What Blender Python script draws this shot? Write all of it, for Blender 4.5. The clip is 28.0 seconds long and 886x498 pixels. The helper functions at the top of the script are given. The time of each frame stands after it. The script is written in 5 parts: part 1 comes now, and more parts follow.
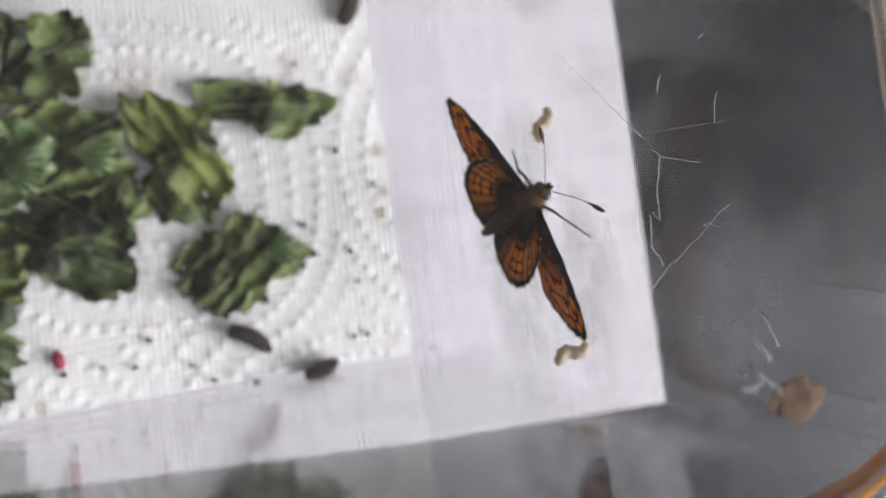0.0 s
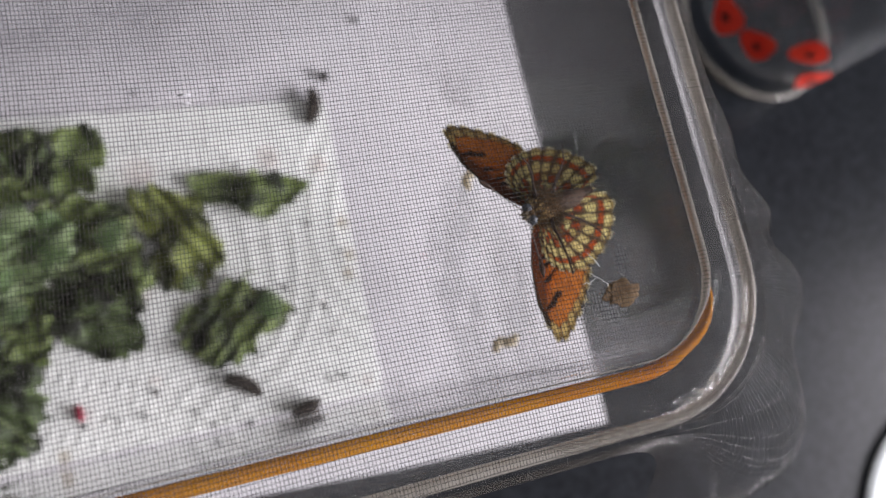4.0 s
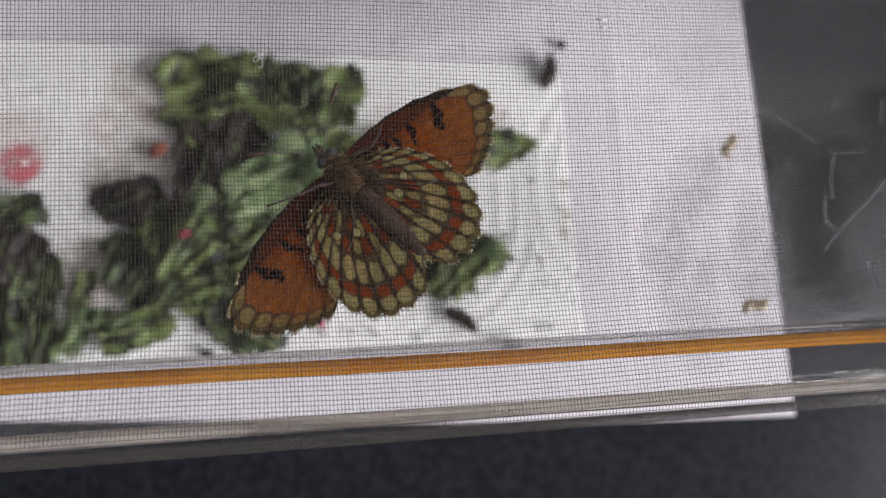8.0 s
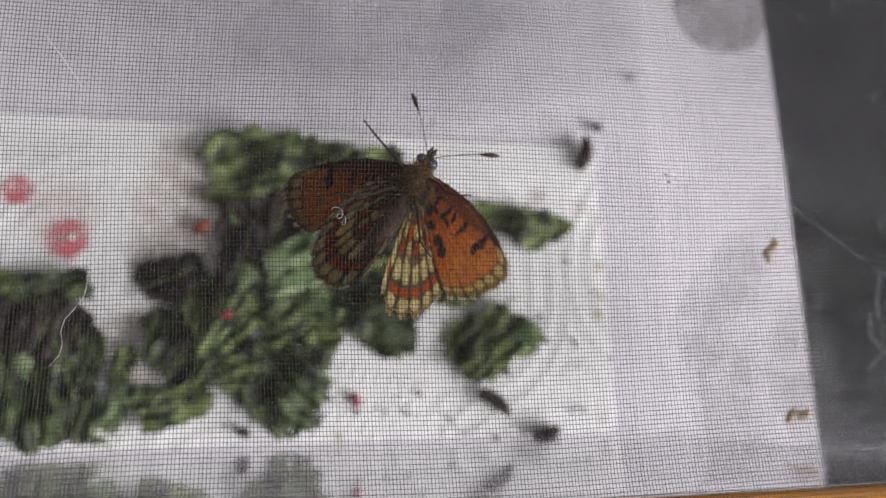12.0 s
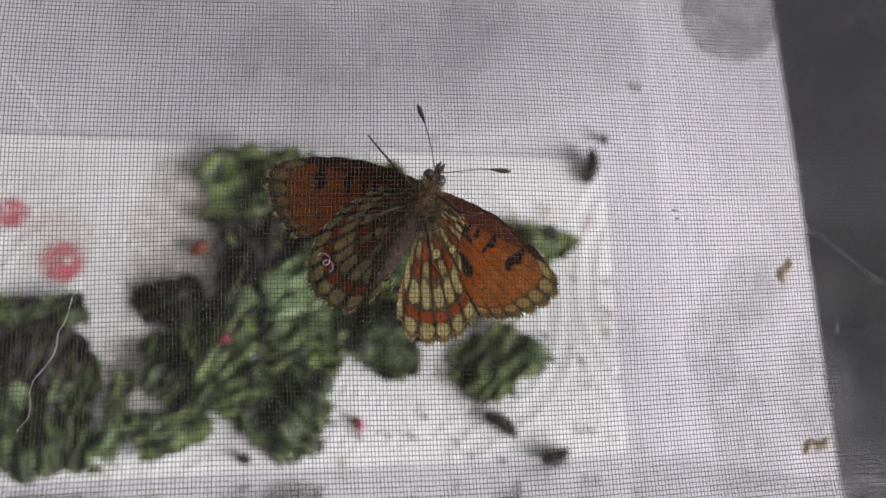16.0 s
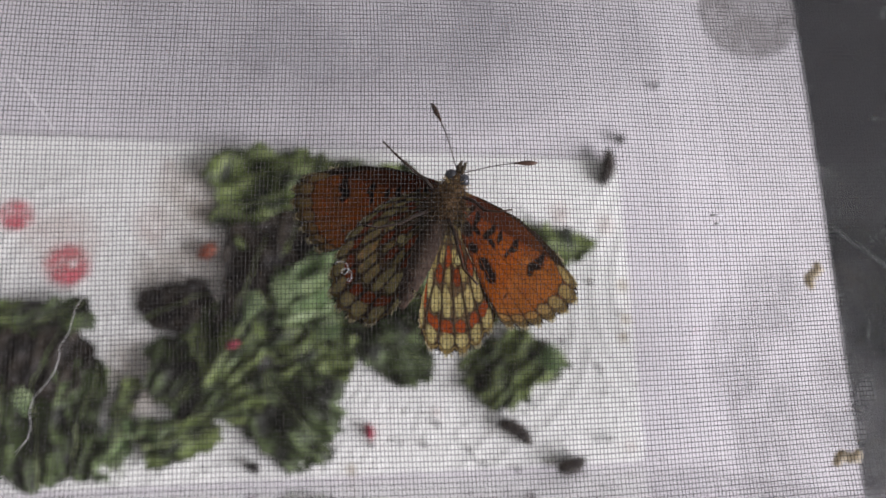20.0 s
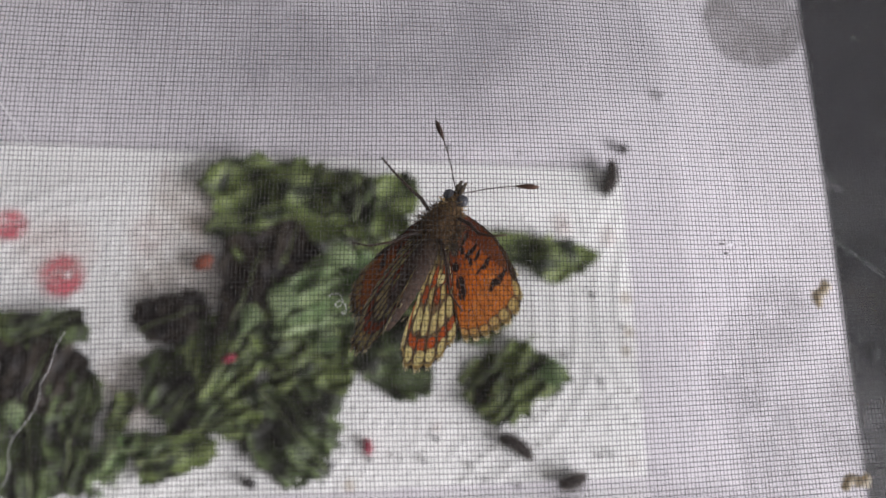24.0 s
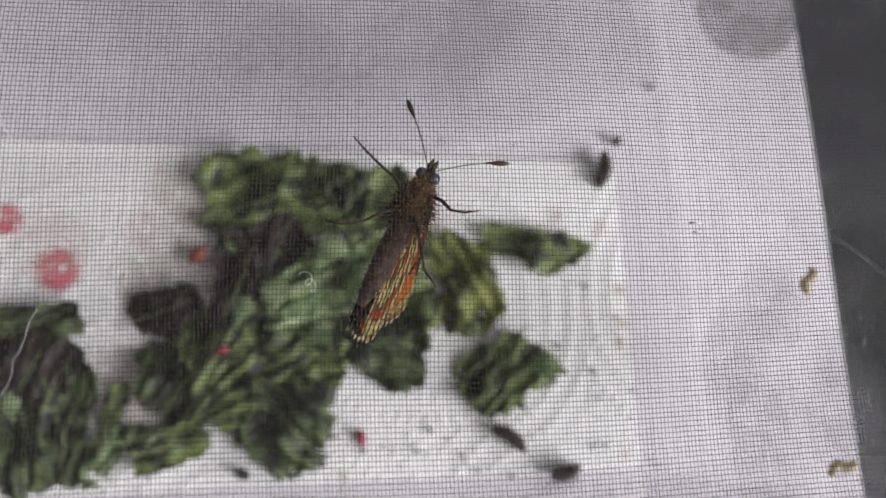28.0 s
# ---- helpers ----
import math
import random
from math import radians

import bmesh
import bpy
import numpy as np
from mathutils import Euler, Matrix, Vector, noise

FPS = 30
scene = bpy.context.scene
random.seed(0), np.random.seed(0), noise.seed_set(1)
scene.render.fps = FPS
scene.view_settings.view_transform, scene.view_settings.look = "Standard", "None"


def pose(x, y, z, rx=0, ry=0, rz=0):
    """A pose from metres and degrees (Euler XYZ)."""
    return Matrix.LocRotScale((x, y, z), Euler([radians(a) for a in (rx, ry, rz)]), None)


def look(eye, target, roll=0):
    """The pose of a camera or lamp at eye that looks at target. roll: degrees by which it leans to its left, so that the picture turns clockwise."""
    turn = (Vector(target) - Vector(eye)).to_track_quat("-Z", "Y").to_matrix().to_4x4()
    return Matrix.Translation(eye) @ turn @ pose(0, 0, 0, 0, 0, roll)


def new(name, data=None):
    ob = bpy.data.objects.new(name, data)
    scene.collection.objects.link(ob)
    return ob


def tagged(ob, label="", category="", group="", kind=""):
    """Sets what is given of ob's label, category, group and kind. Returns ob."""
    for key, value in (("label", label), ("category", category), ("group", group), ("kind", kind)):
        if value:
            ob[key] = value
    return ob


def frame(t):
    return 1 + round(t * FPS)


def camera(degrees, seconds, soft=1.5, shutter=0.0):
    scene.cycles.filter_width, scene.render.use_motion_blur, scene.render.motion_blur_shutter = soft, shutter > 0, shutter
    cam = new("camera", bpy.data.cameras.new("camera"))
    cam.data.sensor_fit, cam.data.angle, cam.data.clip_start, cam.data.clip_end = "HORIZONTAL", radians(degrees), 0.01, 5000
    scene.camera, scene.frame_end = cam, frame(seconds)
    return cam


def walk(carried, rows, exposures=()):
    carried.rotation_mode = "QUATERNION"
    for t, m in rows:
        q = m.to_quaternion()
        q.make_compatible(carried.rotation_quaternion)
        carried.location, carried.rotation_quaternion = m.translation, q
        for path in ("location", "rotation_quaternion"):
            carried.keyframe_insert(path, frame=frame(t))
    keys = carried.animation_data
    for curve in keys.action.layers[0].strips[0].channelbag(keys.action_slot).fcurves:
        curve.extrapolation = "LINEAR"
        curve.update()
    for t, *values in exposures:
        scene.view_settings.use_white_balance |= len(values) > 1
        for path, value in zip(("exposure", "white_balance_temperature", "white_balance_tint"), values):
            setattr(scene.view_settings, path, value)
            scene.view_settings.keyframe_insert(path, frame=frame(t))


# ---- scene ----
cam = camera(62.0, 28.0, soft=1.4)
PATH = [
    (0.0, pose(-0.1016, 0.0449, 0.1819, 2.52, -14.41, -8.01)),
    (0.5, pose(-0.0914, 0.0407, 0.1815, 4.75, -14.01, -10.01)),
    (1.0, pose(-0.0947, 0.0426, 0.1826, 5.71, -15.66, -12.01)),
    (1.5, pose(-0.0932, 0.0418, 0.1839, 6.62, -15.53, -12.76)),
    (2.0, pose(-0.0934, 0.0409, 0.1905, 8.17, -15.76, -13.09)),
    (2.5, pose(-0.0964, 0.0305, 0.2012, 10.09, -15.87, -13.58)),
    (4.5, pose(-0.1144, 0.0237, 0.2146, 12.73, -16.62, -12.33)),
    (5.0, pose(-0.1162, 0.0215, 0.2152, 12.15, -16.16, -11.52)),
    (5.5, pose(-0.1204, 0.0215, 0.2200, 11.86, -15.09, -10.79)),
    (6.0, pose(-0.1226, 0.0164, 0.2195, 11.28, -13.33, -9.05)),
    (6.5, pose(-0.1274, 0.0146, 0.2209, 11.23, -11.91, -7.53)),
    (7.0, pose(-0.1326, 0.0132, 0.2197, 10.86, -11.01, -6.13)),
    (7.5, pose(-0.1420, 0.0179, 0.2180, 10.51, -10.38, -4.72)),
    (8.0, pose(-0.1480, 0.0172, 0.2163, 10.01, -9.96, -3.48)),
    (8.5, pose(-0.1551, 0.0199, 0.2154, 9.93, -9.60, -2.63)),
    (9.0, pose(-0.1589, 0.0243, 0.2161, 10.11, -9.66, -1.62)),
    (9.5, pose(-0.1565, 0.0249, 0.2187, 10.32, -9.63, -1.70)),
    (10.0, pose(-0.1586, 0.0256, 0.2195, 10.57, -9.53, -1.22)),
    (10.5, pose(-0.1594, 0.0288, 0.2194, 11.12, -9.58, -1.22)),
    (11.0, pose(-0.1573, 0.0305, 0.2193, 11.40, -9.58, -1.54)),
    (11.5, pose(-0.1558, 0.0308, 0.2201, 11.74, -9.46, -1.61)),
    (12.0, pose(-0.1560, 0.0321, 0.2202, 12.03, -9.52, -1.81)),
    (12.5, pose(-0.1551, 0.0335, 0.2193, 12.05, -9.50, -1.93)),
    (13.0, pose(-0.1553, 0.0352, 0.2192, 12.11, -9.44, -1.83)),
    (13.5, pose(-0.1539, 0.0354, 0.2188, 12.11, -9.32, -1.92)),
    (15.5, pose(-0.1534, 0.0376, 0.2172, 12.26, -8.71, -2.35)),
    (16.0, pose(-0.1532, 0.0385, 0.2163, 12.10, -8.65, -2.27)),
    (16.5, pose(-0.1535, 0.0392, 0.2145, 12.00, -8.50, -2.26)),
    (17.0, pose(-0.1529, 0.0387, 0.2142, 11.87, -8.51, -2.27)),
    (17.5, pose(-0.1516, 0.0378, 0.2150, 11.73, -8.33, -2.56)),
    (18.0, pose(-0.1512, 0.0373, 0.2161, 11.92, -8.11, -2.36)),
    (18.5, pose(-0.1529, 0.0392, 0.2147, 12.06, -7.99, -2.27)),
    (19.0, pose(-0.1537, 0.0408, 0.2127, 12.11, -8.11, -2.22)),
    (19.5, pose(-0.1544, 0.0408, 0.2119, 12.07, -8.23, -2.25)),
    (20.0, pose(-0.1546, 0.0405, 0.2111, 12.08, -8.25, -2.18)),
    (20.5, pose(-0.1545, 0.0415, 0.2101, 11.81, -8.34, -2.23)),
    (22.5, pose(-0.1534, 0.0414, 0.2120, 11.86, -8.09, -1.80)),
    (23.0, pose(-0.1536, 0.0422, 0.2109, 11.99, -8.09, -2.07)),
    (23.5, pose(-0.1539, 0.0430, 0.2106, 12.02, -8.18, -1.95)),
    (24.0, pose(-0.1538, 0.0444, 0.2087, 12.04, -8.20, -1.90)),
    (24.5, pose(-0.1531, 0.0442, 0.2094, 11.87, -8.38, -1.89)),
    (25.0, pose(-0.1529, 0.0438, 0.2091, 11.91, -8.46, -2.09)),
    (25.5, pose(-0.1498, 0.0430, 0.2102, 11.75, -8.25, -2.02)),
    (26.0, pose(-0.1501, 0.0423, 0.2117, 11.81, -7.84, -1.94)),
    (26.5, pose(-0.1507, 0.0421, 0.2110, 12.08, -7.77, -1.98)),
    (27.0, pose(-0.1506, 0.0434, 0.2097, 12.11, -7.79, -1.73)),
    (27.5, pose(-0.1510, 0.0428, 0.2092, 12.30, -7.63, -2.06)),
    (28.0, pose(-0.1499, 0.0418, 0.2096, 12.10, -7.61, -2.10)),
]
# the picture starts a little brighter and cooler
walk(cam, PATH, [(0.0, 0.32, 6250, 10), (0.5, 0.16, 6250, 10), (1.0, 0.02, 6250, 10), (2.5, -0.05, 6280, 10), (5.0, 0.0, 6350, 12), (28.0, 0.0, 6350, 12)])
cam.data.dof.use_dof, cam.data.dof.focus_distance, cam.data.dof.aperture_fstop = True, 0.089, 17.5

# Room and light
def lamp_area(name, m, sx, sy, energy, color):
    data = bpy.data.lights.new(name, "AREA")
    data.shape, data.size, data.size_y, data.energy, data.color = "RECTANGLE", sx, sy, energy, color
    ob = new(name, data)
    ob.matrix_world = m
    return ob


world = bpy.data.worlds.new("sky")
scene.world = world
world.use_nodes = True
_n = world.node_tree.nodes
_sky = _n.new("ShaderNodeTexSky")
_sky.sky_type, _sky.sun_disc = "NISHITA", False
_sky.sun_elevation, _sky.sun_rotation = radians(40), radians(90)
world.node_tree.links.new(_sky.outputs[0], _n["Background"].inputs[0])
_n["Background"].inputs[1].default_value = 0.12
# daylight of the kitchen window, which stands at the end of the worktop
lamp_area("window_light", look((1.18, -0.55, 0.66), (-0.1, 0.05, 0.05)), 1.1, 0.95, 51.5, (1.0, 0.955, 0.985))


# Materials
def mat(name, color, rough=0.6, metal=0.0, color2=None, scale=300.0, amount=0.5, bump=0.0, bump_scale=800.0, detail=4.0, spec=0.4, trans=0.0, clear=0.0):
    """A principled material whose colour wanders between two tones, with a fine relief."""
    m = bpy.data.materials.new(name)
    m.use_nodes = True
    nt = m.node_tree
    b = nt.nodes["Principled BSDF"]
    b.inputs["Base Color"].default_value = (*color, 1)
    b.inputs["Roughness"].default_value = rough
    b.inputs["Metallic"].default_value = metal
    b.inputs["Specular IOR Level"].default_value = spec
    tc = nt.nodes.new("ShaderNodeTexCoord")
    if color2 is not None:
        n1 = nt.nodes.new("ShaderNodeTexNoise")
        n1.inputs["Scale"].default_value, n1.inputs["Detail"].default_value = scale, detail
        nt.links.new(tc.outputs["Object"], n1.inputs["Vector"])
        ramp = nt.nodes.new("ShaderNodeValToRGB")
        ramp.color_ramp.elements[0].position, ramp.color_ramp.elements[1].position = 0.5 - amount / 2, 0.5 + amount / 2
        ramp.color_ramp.elements[0].color, ramp.color_ramp.elements[1].color = (*color, 1), (*color2, 1)
        nt.links.new(n1.outputs["Fac"], ramp.inputs["Fac"])
        nt.links.new(ramp.outputs["Color"], b.inputs["Base Color"])
    if bump > 0:
        n2 = nt.nodes.new("ShaderNodeTexNoise")
        n2.inputs["Scale"].default_value, n2.inputs["Detail"].default_value = bump_scale, 3.0
        nt.links.new(tc.outputs["Object"], n2.inputs["Vector"])
        bp = nt.nodes.new("ShaderNodeBump")
        bp.inputs["Strength"].default_value, bp.inputs["Distance"].default_value = 0.6, bump
        nt.links.new(n2.outputs["Fac"], bp.inputs["Height"])
        nt.links.new(bp.outputs["Normal"], b.inputs["Normal"])
    if trans > 0:
        tr = nt.nodes.new("ShaderNodeBsdfTranslucent")
        tr.inputs["Color"].default_value = (*color, 1)
        mx = nt.nodes.new("ShaderNodeMixShader")
        mx.inputs["Fac"].default_value = trans
        nt.links.new(b.outputs[0], mx.inputs[1])
        nt.links.new(tr.outputs[0], mx.inputs[2])
        nt.links.new(mx.outputs[0], nt.nodes["Material Output"].inputs["Surface"])
    if clear > 0:
        out = nt.nodes["Material Output"].inputs["Surface"]
        tp = nt.nodes.new("ShaderNodeBsdfTransparent")
        m2 = nt.nodes.new("ShaderNodeMixShader")
        m2.inputs["Fac"].default_value = clear
        nt.links.new(out.links[0].from_socket, m2.inputs[1])
        nt.links.new(tp.outputs[0], m2.inputs[2])
        nt.links.new(m2.outputs[0], out)
    return m


def clear_plastic(name, tint=(0.96, 0.97, 0.97), rough=0.06, gloss=1.0, haze=0.0, milk=(0.75, 0.76, 0.78), smear=0.0):
    """Thin clear plastic: lets light through, mirrors more at a slant, slightly scratched and hazy."""
    m = bpy.data.materials.new(name)
    m.use_nodes = True
    nt = m.node_tree
    nt.nodes.remove(nt.nodes["Principled BSDF"])
    out = nt.nodes["Material Output"]
    tp = nt.nodes.new("ShaderNodeBsdfTransparent")
    tp.inputs["Color"].default_value = (*tint, 1)
    gl = nt.nodes.new("ShaderNodeBsdfGlossy")
    gl.inputs["Roughness"].default_value = rough
    lw = nt.nodes.new("ShaderNodeLayerWeight")
    lw.inputs["Blend"].default_value = 0.5
    pw = nt.nodes.new("ShaderNodeMath")
    pw.operation = "POWER"
    pw.inputs[1].default_value = 5.0
    nt.links.new(lw.outputs["Facing"], pw.inputs[0])
    mul = nt.nodes.new("ShaderNodeMath")
    mul.operation = "MULTIPLY_ADD"
    mul.inputs[1].default_value, mul.inputs[2].default_value = 1.0 * gloss, 0.022 * gloss
    mul.use_clamp = True
    nt.links.new(pw.outputs[0], mul.inputs[0])
    mx = nt.nodes.new("ShaderNodeMixShader")
    nt.links.new(mul.outputs[0], mx.inputs["Fac"])
    nt.links.new(tp.outputs[0], mx.inputs[1])
    nt.links.new(gl.outputs[0], mx.inputs[2])
    last = mx
    if haze > 0:
        df = nt.nodes.new("ShaderNodeBsdfDiffuse")
        df.inputs["Color"].default_value = (*milk, 1)
        tc = nt.nodes.new("ShaderNodeTexCoord")
        n1 = nt.nodes.new("ShaderNodeTexNoise")
        n1.inputs["Scale"].default_value, n1.inputs["Detail"].default_value = 45.0, 6.0
        nt.links.new(tc.outputs["Object"], n1.inputs["Vector"])
        mr = nt.nodes.new("ShaderNodeMapRange")
        mr.inputs["From Min"].default_value, mr.inputs["From Max"].default_value = 0.4, 0.75
        mr.inputs["To Min"].default_value, mr.inputs["To Max"].default_value = haze * 0.3, haze
        n2 = nt.nodes.new("ShaderNodeTexNoise")
        n2.inputs["Scale"].default_value, n2.inputs["Detail"].default_value, n2.inputs["Distortion"].default_value = 170.0, 8.0, 1.5
        nt.links.new(tc.outputs["Object"], n2.inputs["Vector"])
        mean = nt.nodes.new("ShaderNodeMix")
        mean.inputs[0].default_value = smear
        nt.links.new(n1.outputs["Fac"], mean.inputs[2])
        nt.links.new(n2.outputs["Fac"], mean.inputs[3])
        nt.links.new(mean.outputs[0], mr.inputs["Value"])
        m2 = nt.nodes.new("ShaderNodeMixShader")
        nt.links.new(mr.outputs[0], m2.inputs["Fac"])
        nt.links.new(mx.outputs[0], m2.inputs[1])
        nt.links.new(df.outputs[0], m2.inputs[2])
        last = m2
    nt.links.new(last.outputs[0], out.inputs["Surface"])
    return m


WALL_PAINT = mat("wall_paint", (0.62, 0.61, 0.58), 0.8, color2=(0.55, 0.54, 0.52), scale=3.0)
CEILING_PAINT = mat("ceiling_paint", (0.8, 0.8, 0.79), 0.9, color2=(0.74, 0.74, 0.73), scale=2.0)
FLOOR_TILE = mat("floor_tile", (0.25, 0.22, 0.2), 0.5, color2=(0.18, 0.16, 0.15), scale=8.0)
FRAME_WHITE = mat("window_paint", (0.8, 0.8, 0.8), 0.4, color2=(0.74, 0.74, 0.74), scale=10.0)
COUNTER = mat("black_worktop", (0.006, 0.007, 0.009), 0.30, color2=(0.017, 0.019, 0.023), scale=500.0, amount=0.22, bump=0.0001, bump_scale=60.0, spec=0.11)
PAPER = mat("white_paper", (0.655, 0.628, 0.645), 0.85, color2=(0.715, 0.688, 0.705), scale=60.0, amount=0.8, bump=0.00004, bump_scale=2500.0, spec=0.2)
TOWEL = mat("kitchen_paper", (0.78, 0.785, 0.755), 0.95, color2=(0.85, 0.855, 0.825), scale=90.0, amount=0.8, bump=0.0001, bump_scale=3500.0, spec=0.1)
NET = mat("net_thread", (0.060, 0.055, 0.052), 0.2, color2=(0.095, 0.089, 0.083), scale=900.0, spec=0.8, trans=0.06, clear=0.52)
BAND = mat("orange_rubber", (0.56, 0.165, 0.0), 0.55, color2=(0.80, 0.36, 0.0), scale=60.0, bump=0.00005, bump_scale=3000.0, trans=0.15, spec=0.05)
CLEAR = clear_plastic("clear_plastic", tint=(0.985, 0.988, 0.988), rough=0.05, gloss=1.0, haze=0.105, smear=0.45)
RIM = clear_plastic("clear_plastic_rim", tint=(0.96, 0.965, 0.965), rough=0.08, gloss=1.3, haze=0.045)
SCUFF = mat("white_scuff", (0.55, 0.55, 0.56), 0.7, color2=(0.7, 0.7, 0.7), scale=500.0)
BEAD = clear_plastic("milky_edge_highlight", tint=(0.72, 0.69, 0.64), rough=0.10, gloss=1.6, haze=0.48, milk=(0.84, 0.79, 0.71))


# Mesh helpers
def mesh_ob(name, verts, faces, materials, parent=None, label="", smooth=True, mats=None):
    me = bpy.data.meshes.new(name)
    me.from_pydata([tuple(v) for v in verts], [], [tuple(f) for f in faces])
    for m in (materials if isinstance(materials, (list, tuple)) else [materials]):
        me.materials.append(m)
    if mats is not None:
        me.polygons.foreach_set("material_index", mats)
    if smooth:
        me.polygons.foreach_set("use_smooth", [True] * len(me.polygons))
    me.update()
    ob = new(name, me)
    if parent is not None:
        ob.parent = parent
    if label:
        tagged(ob, label)
    return ob


def part(name, bm, material, parent=None, label="", smooth=True):
    me = bpy.data.meshes.new(name)
    bm.normal_update()
    bm.to_mesh(me)
    bm.free()
    for m in (material if isinstance(material, (list, tuple)) else [material]):
        me.materials.append(m)
    if smooth:
        me.polygons.foreach_set("use_smooth", [True] * len(me.polygons))
    ob = new(name, me)
    if parent is not None:
        ob.parent = parent
    if label:
        tagged(ob, label)
    return ob


def slab(x0, x1, y0, y1, z0, z1):
    bm = bmesh.new()
    bmesh.ops.create_cube(bm, size=1.0)
    for v in bm.verts:
        v.co = Vector((x0 + (v.co.x + 0.5) * (x1 - x0), y0 + (v.co.y + 0.5) * (y1 - y0), z0 + (v.co.z + 0.5) * (z1 - z0)))
    return bm


def rr(x0, x1, y0, y1, r, n=10):
    """Points of a rounded rectangle, counter-clockwise, with extra points along the sides."""
    pts = []
    for cx, cy, a0 in ((x1 - r, y0 + r, -90), (x1 - r, y1 - r, 0), (x0 + r, y1 - r, 90), (x0 + r, y0 + r, 180)):
        for i in range(n + 1):
            a = radians(a0 + 90 * i / n)
            pts.append((cx + r * math.cos(a), cy + r * math.sin(a)))
    return pts


def loft(rings, closed=False):
    """Verts and faces of a skin over rings of equal count."""
    n = len(rings[0])
    verts = [p for ring in rings for p in ring]
    faces = []
    k = len(rings)
    for j in range(k if closed else k - 1):
        a, b = j * n, ((j + 1) % k) * n
        for i in range(n):
            i2 = (i + 1) % n
            faces.append((a + i, a + i2, b + i2, b + i))
    return verts, faces


def tube(path, radii, sides=6):
    """Verts and faces of a closed tube along a path of points."""
    pts = [Vector(p) for p in path]
    rings = []
    for i, p in enumerate(pts):
        d = (pts[min(i + 1, len(pts) - 1)] - pts[max(i - 1, 0)]).normalized()
        u = d.cross(Vector((0, 0, 1)))
        if u.length < 1e-3:
            u = d.cross(Vector((1, 0, 0)))
        u.normalize()
        w = d.cross(u)
        r = radii[i] if isinstance(radii, (list, tuple)) else radii
        rings.append([p + r * (u * math.cos(2 * math.pi * k / sides) + w * math.sin(2 * math.pi * k / sides)) for k in range(sides)])
    v, f = loft(rings)
    n = len(rings)
    f.append(tuple(range(sides - 1, -1, -1)))
    f.append(tuple((n - 1) * sides + k for k in range(sides)))
    return v, f


def merge(*bits):
    v, f = [], []
    for bv, bf in bits:
        o = len(v)
        v += list(bv)
        f += [tuple(i + o for i in q) for q in bf]
    return v, f


# The kitchen round the worktop
def build_room():
    t = 0.1
    X0, X1, Y0, Y1, Z0, Z1 = -1.9, 1.3, -1.5, 1.4, -0.9, 1.6
    floor = tagged(part("floor", slab(X0 - t, X1 + t, Y0 - t, Y1 + t, Z0 - t, Z0), FLOOR_TILE), "dark tiled kitchen floor", "floor", kind="structure")
    ceiling = tagged(part("ceiling", slab(X0 - t, X1 + t, Y0 - t, Y1 + t, Z1, Z1 + t), CEILING_PAINT), "white painted ceiling", "ceiling", kind="structure")
    tagged(part("wall_west", slab(X0 - t, X0, Y0 - t, Y1 + t, Z0, Z1), WALL_PAINT), "plain light painted wall", "wall", kind="structure")
    tagged(part("wall_south", slab(X0, X1, Y0 - t, Y0, Z0, Z1), WALL_PAINT), "plain light painted wall", "wall", kind="structure")
    tagged(part("wall_north", slab(X0, X1, Y1, Y1 + t, Z0, Z1), WALL_PAINT), "plain light painted wall", "wall", kind="structure")
    # east wall with the window opening
    wy0, wy1, wz0, wz1 = -1.15, 0.05, 0.12, 1.25
    bm = bmesh.new()
    for a, b, c, d in ((Y0 - t, wy0, Z0, Z1), (wy1, Y1 + t, Z0, Z1), (wy0, wy1, Z0, wz0), (wy0, wy1, wz1, Z1)):
        s = slab(X1, X1 + t, a, b, c, d)
        me = bpy.data.meshes.new("tmp")
        s.to_mesh(me)
        s.free()
        bm.from_mesh(me)
        bpy.data.meshes.remove(me)
    tagged(part("wall_east", bm, WALL_PAINT, smooth=False), "plain light painted wall with a window opening", "wall", kind="structure")
    win = tagged(new("window_1"), "white framed kitchen window letting in daylight", "window", kind="structure")
    win.location = (X1 + 0.05, (wy0 + wy1) / 2, wz0)
    w2, h = (wy1 - wy0) / 2, wz1 - wz0
    for a, b, c, d in ((-w2, -w2 + 0.05, 0, h), (w2 - 0.05, w2, 0, h), (-w2 + 0.05, w2 - 0.05, 0, 0.05), (-w2 + 0.05, w2 - 0.05, h - 0.05, h)):
        part("window_frame", slab(-0.03, 0.03, a, b, c, d), FRAME_WHITE, win, smooth=False)
    pane = part("pane", slab(-0.003, 0.003, -w2 + 0.05, w2 - 0.05, 0.05, h - 0.05), CLEAR, win, smooth=False)
    pane.visible_shadow = False


build_room()
tagged(part("worktop", slab(-1.8, 1.2, -0.5, 1.3, -0.045, -0.0013), COUNTER, smooth=False), "black speckled stone worktop with a soft sheen", "worktop", kind="structure")

# The clear box on its sheet of paper
H = 0.131
BX0, BX1, BY0, BY1 = -0.300, -0.0470, 0.0206, 0.200


def ring(o, z, r0=0.012, grow=True):
    """The box's outline moved outward by o, at height z; the flange is narrower on the short sides."""
    o *= 0.887 if o > 0.0013 else 1.0
    ox = o if o <= 0.0013 else 0.0013 + (o - 0.0013) * 0.84
    r = max(0.002, r0 + 0.8 * o)
    return [(x, y, z) for x, y in rr(BX0 - ox, BX1 + ox, BY0 - o, BY1 + o, r, 12)]


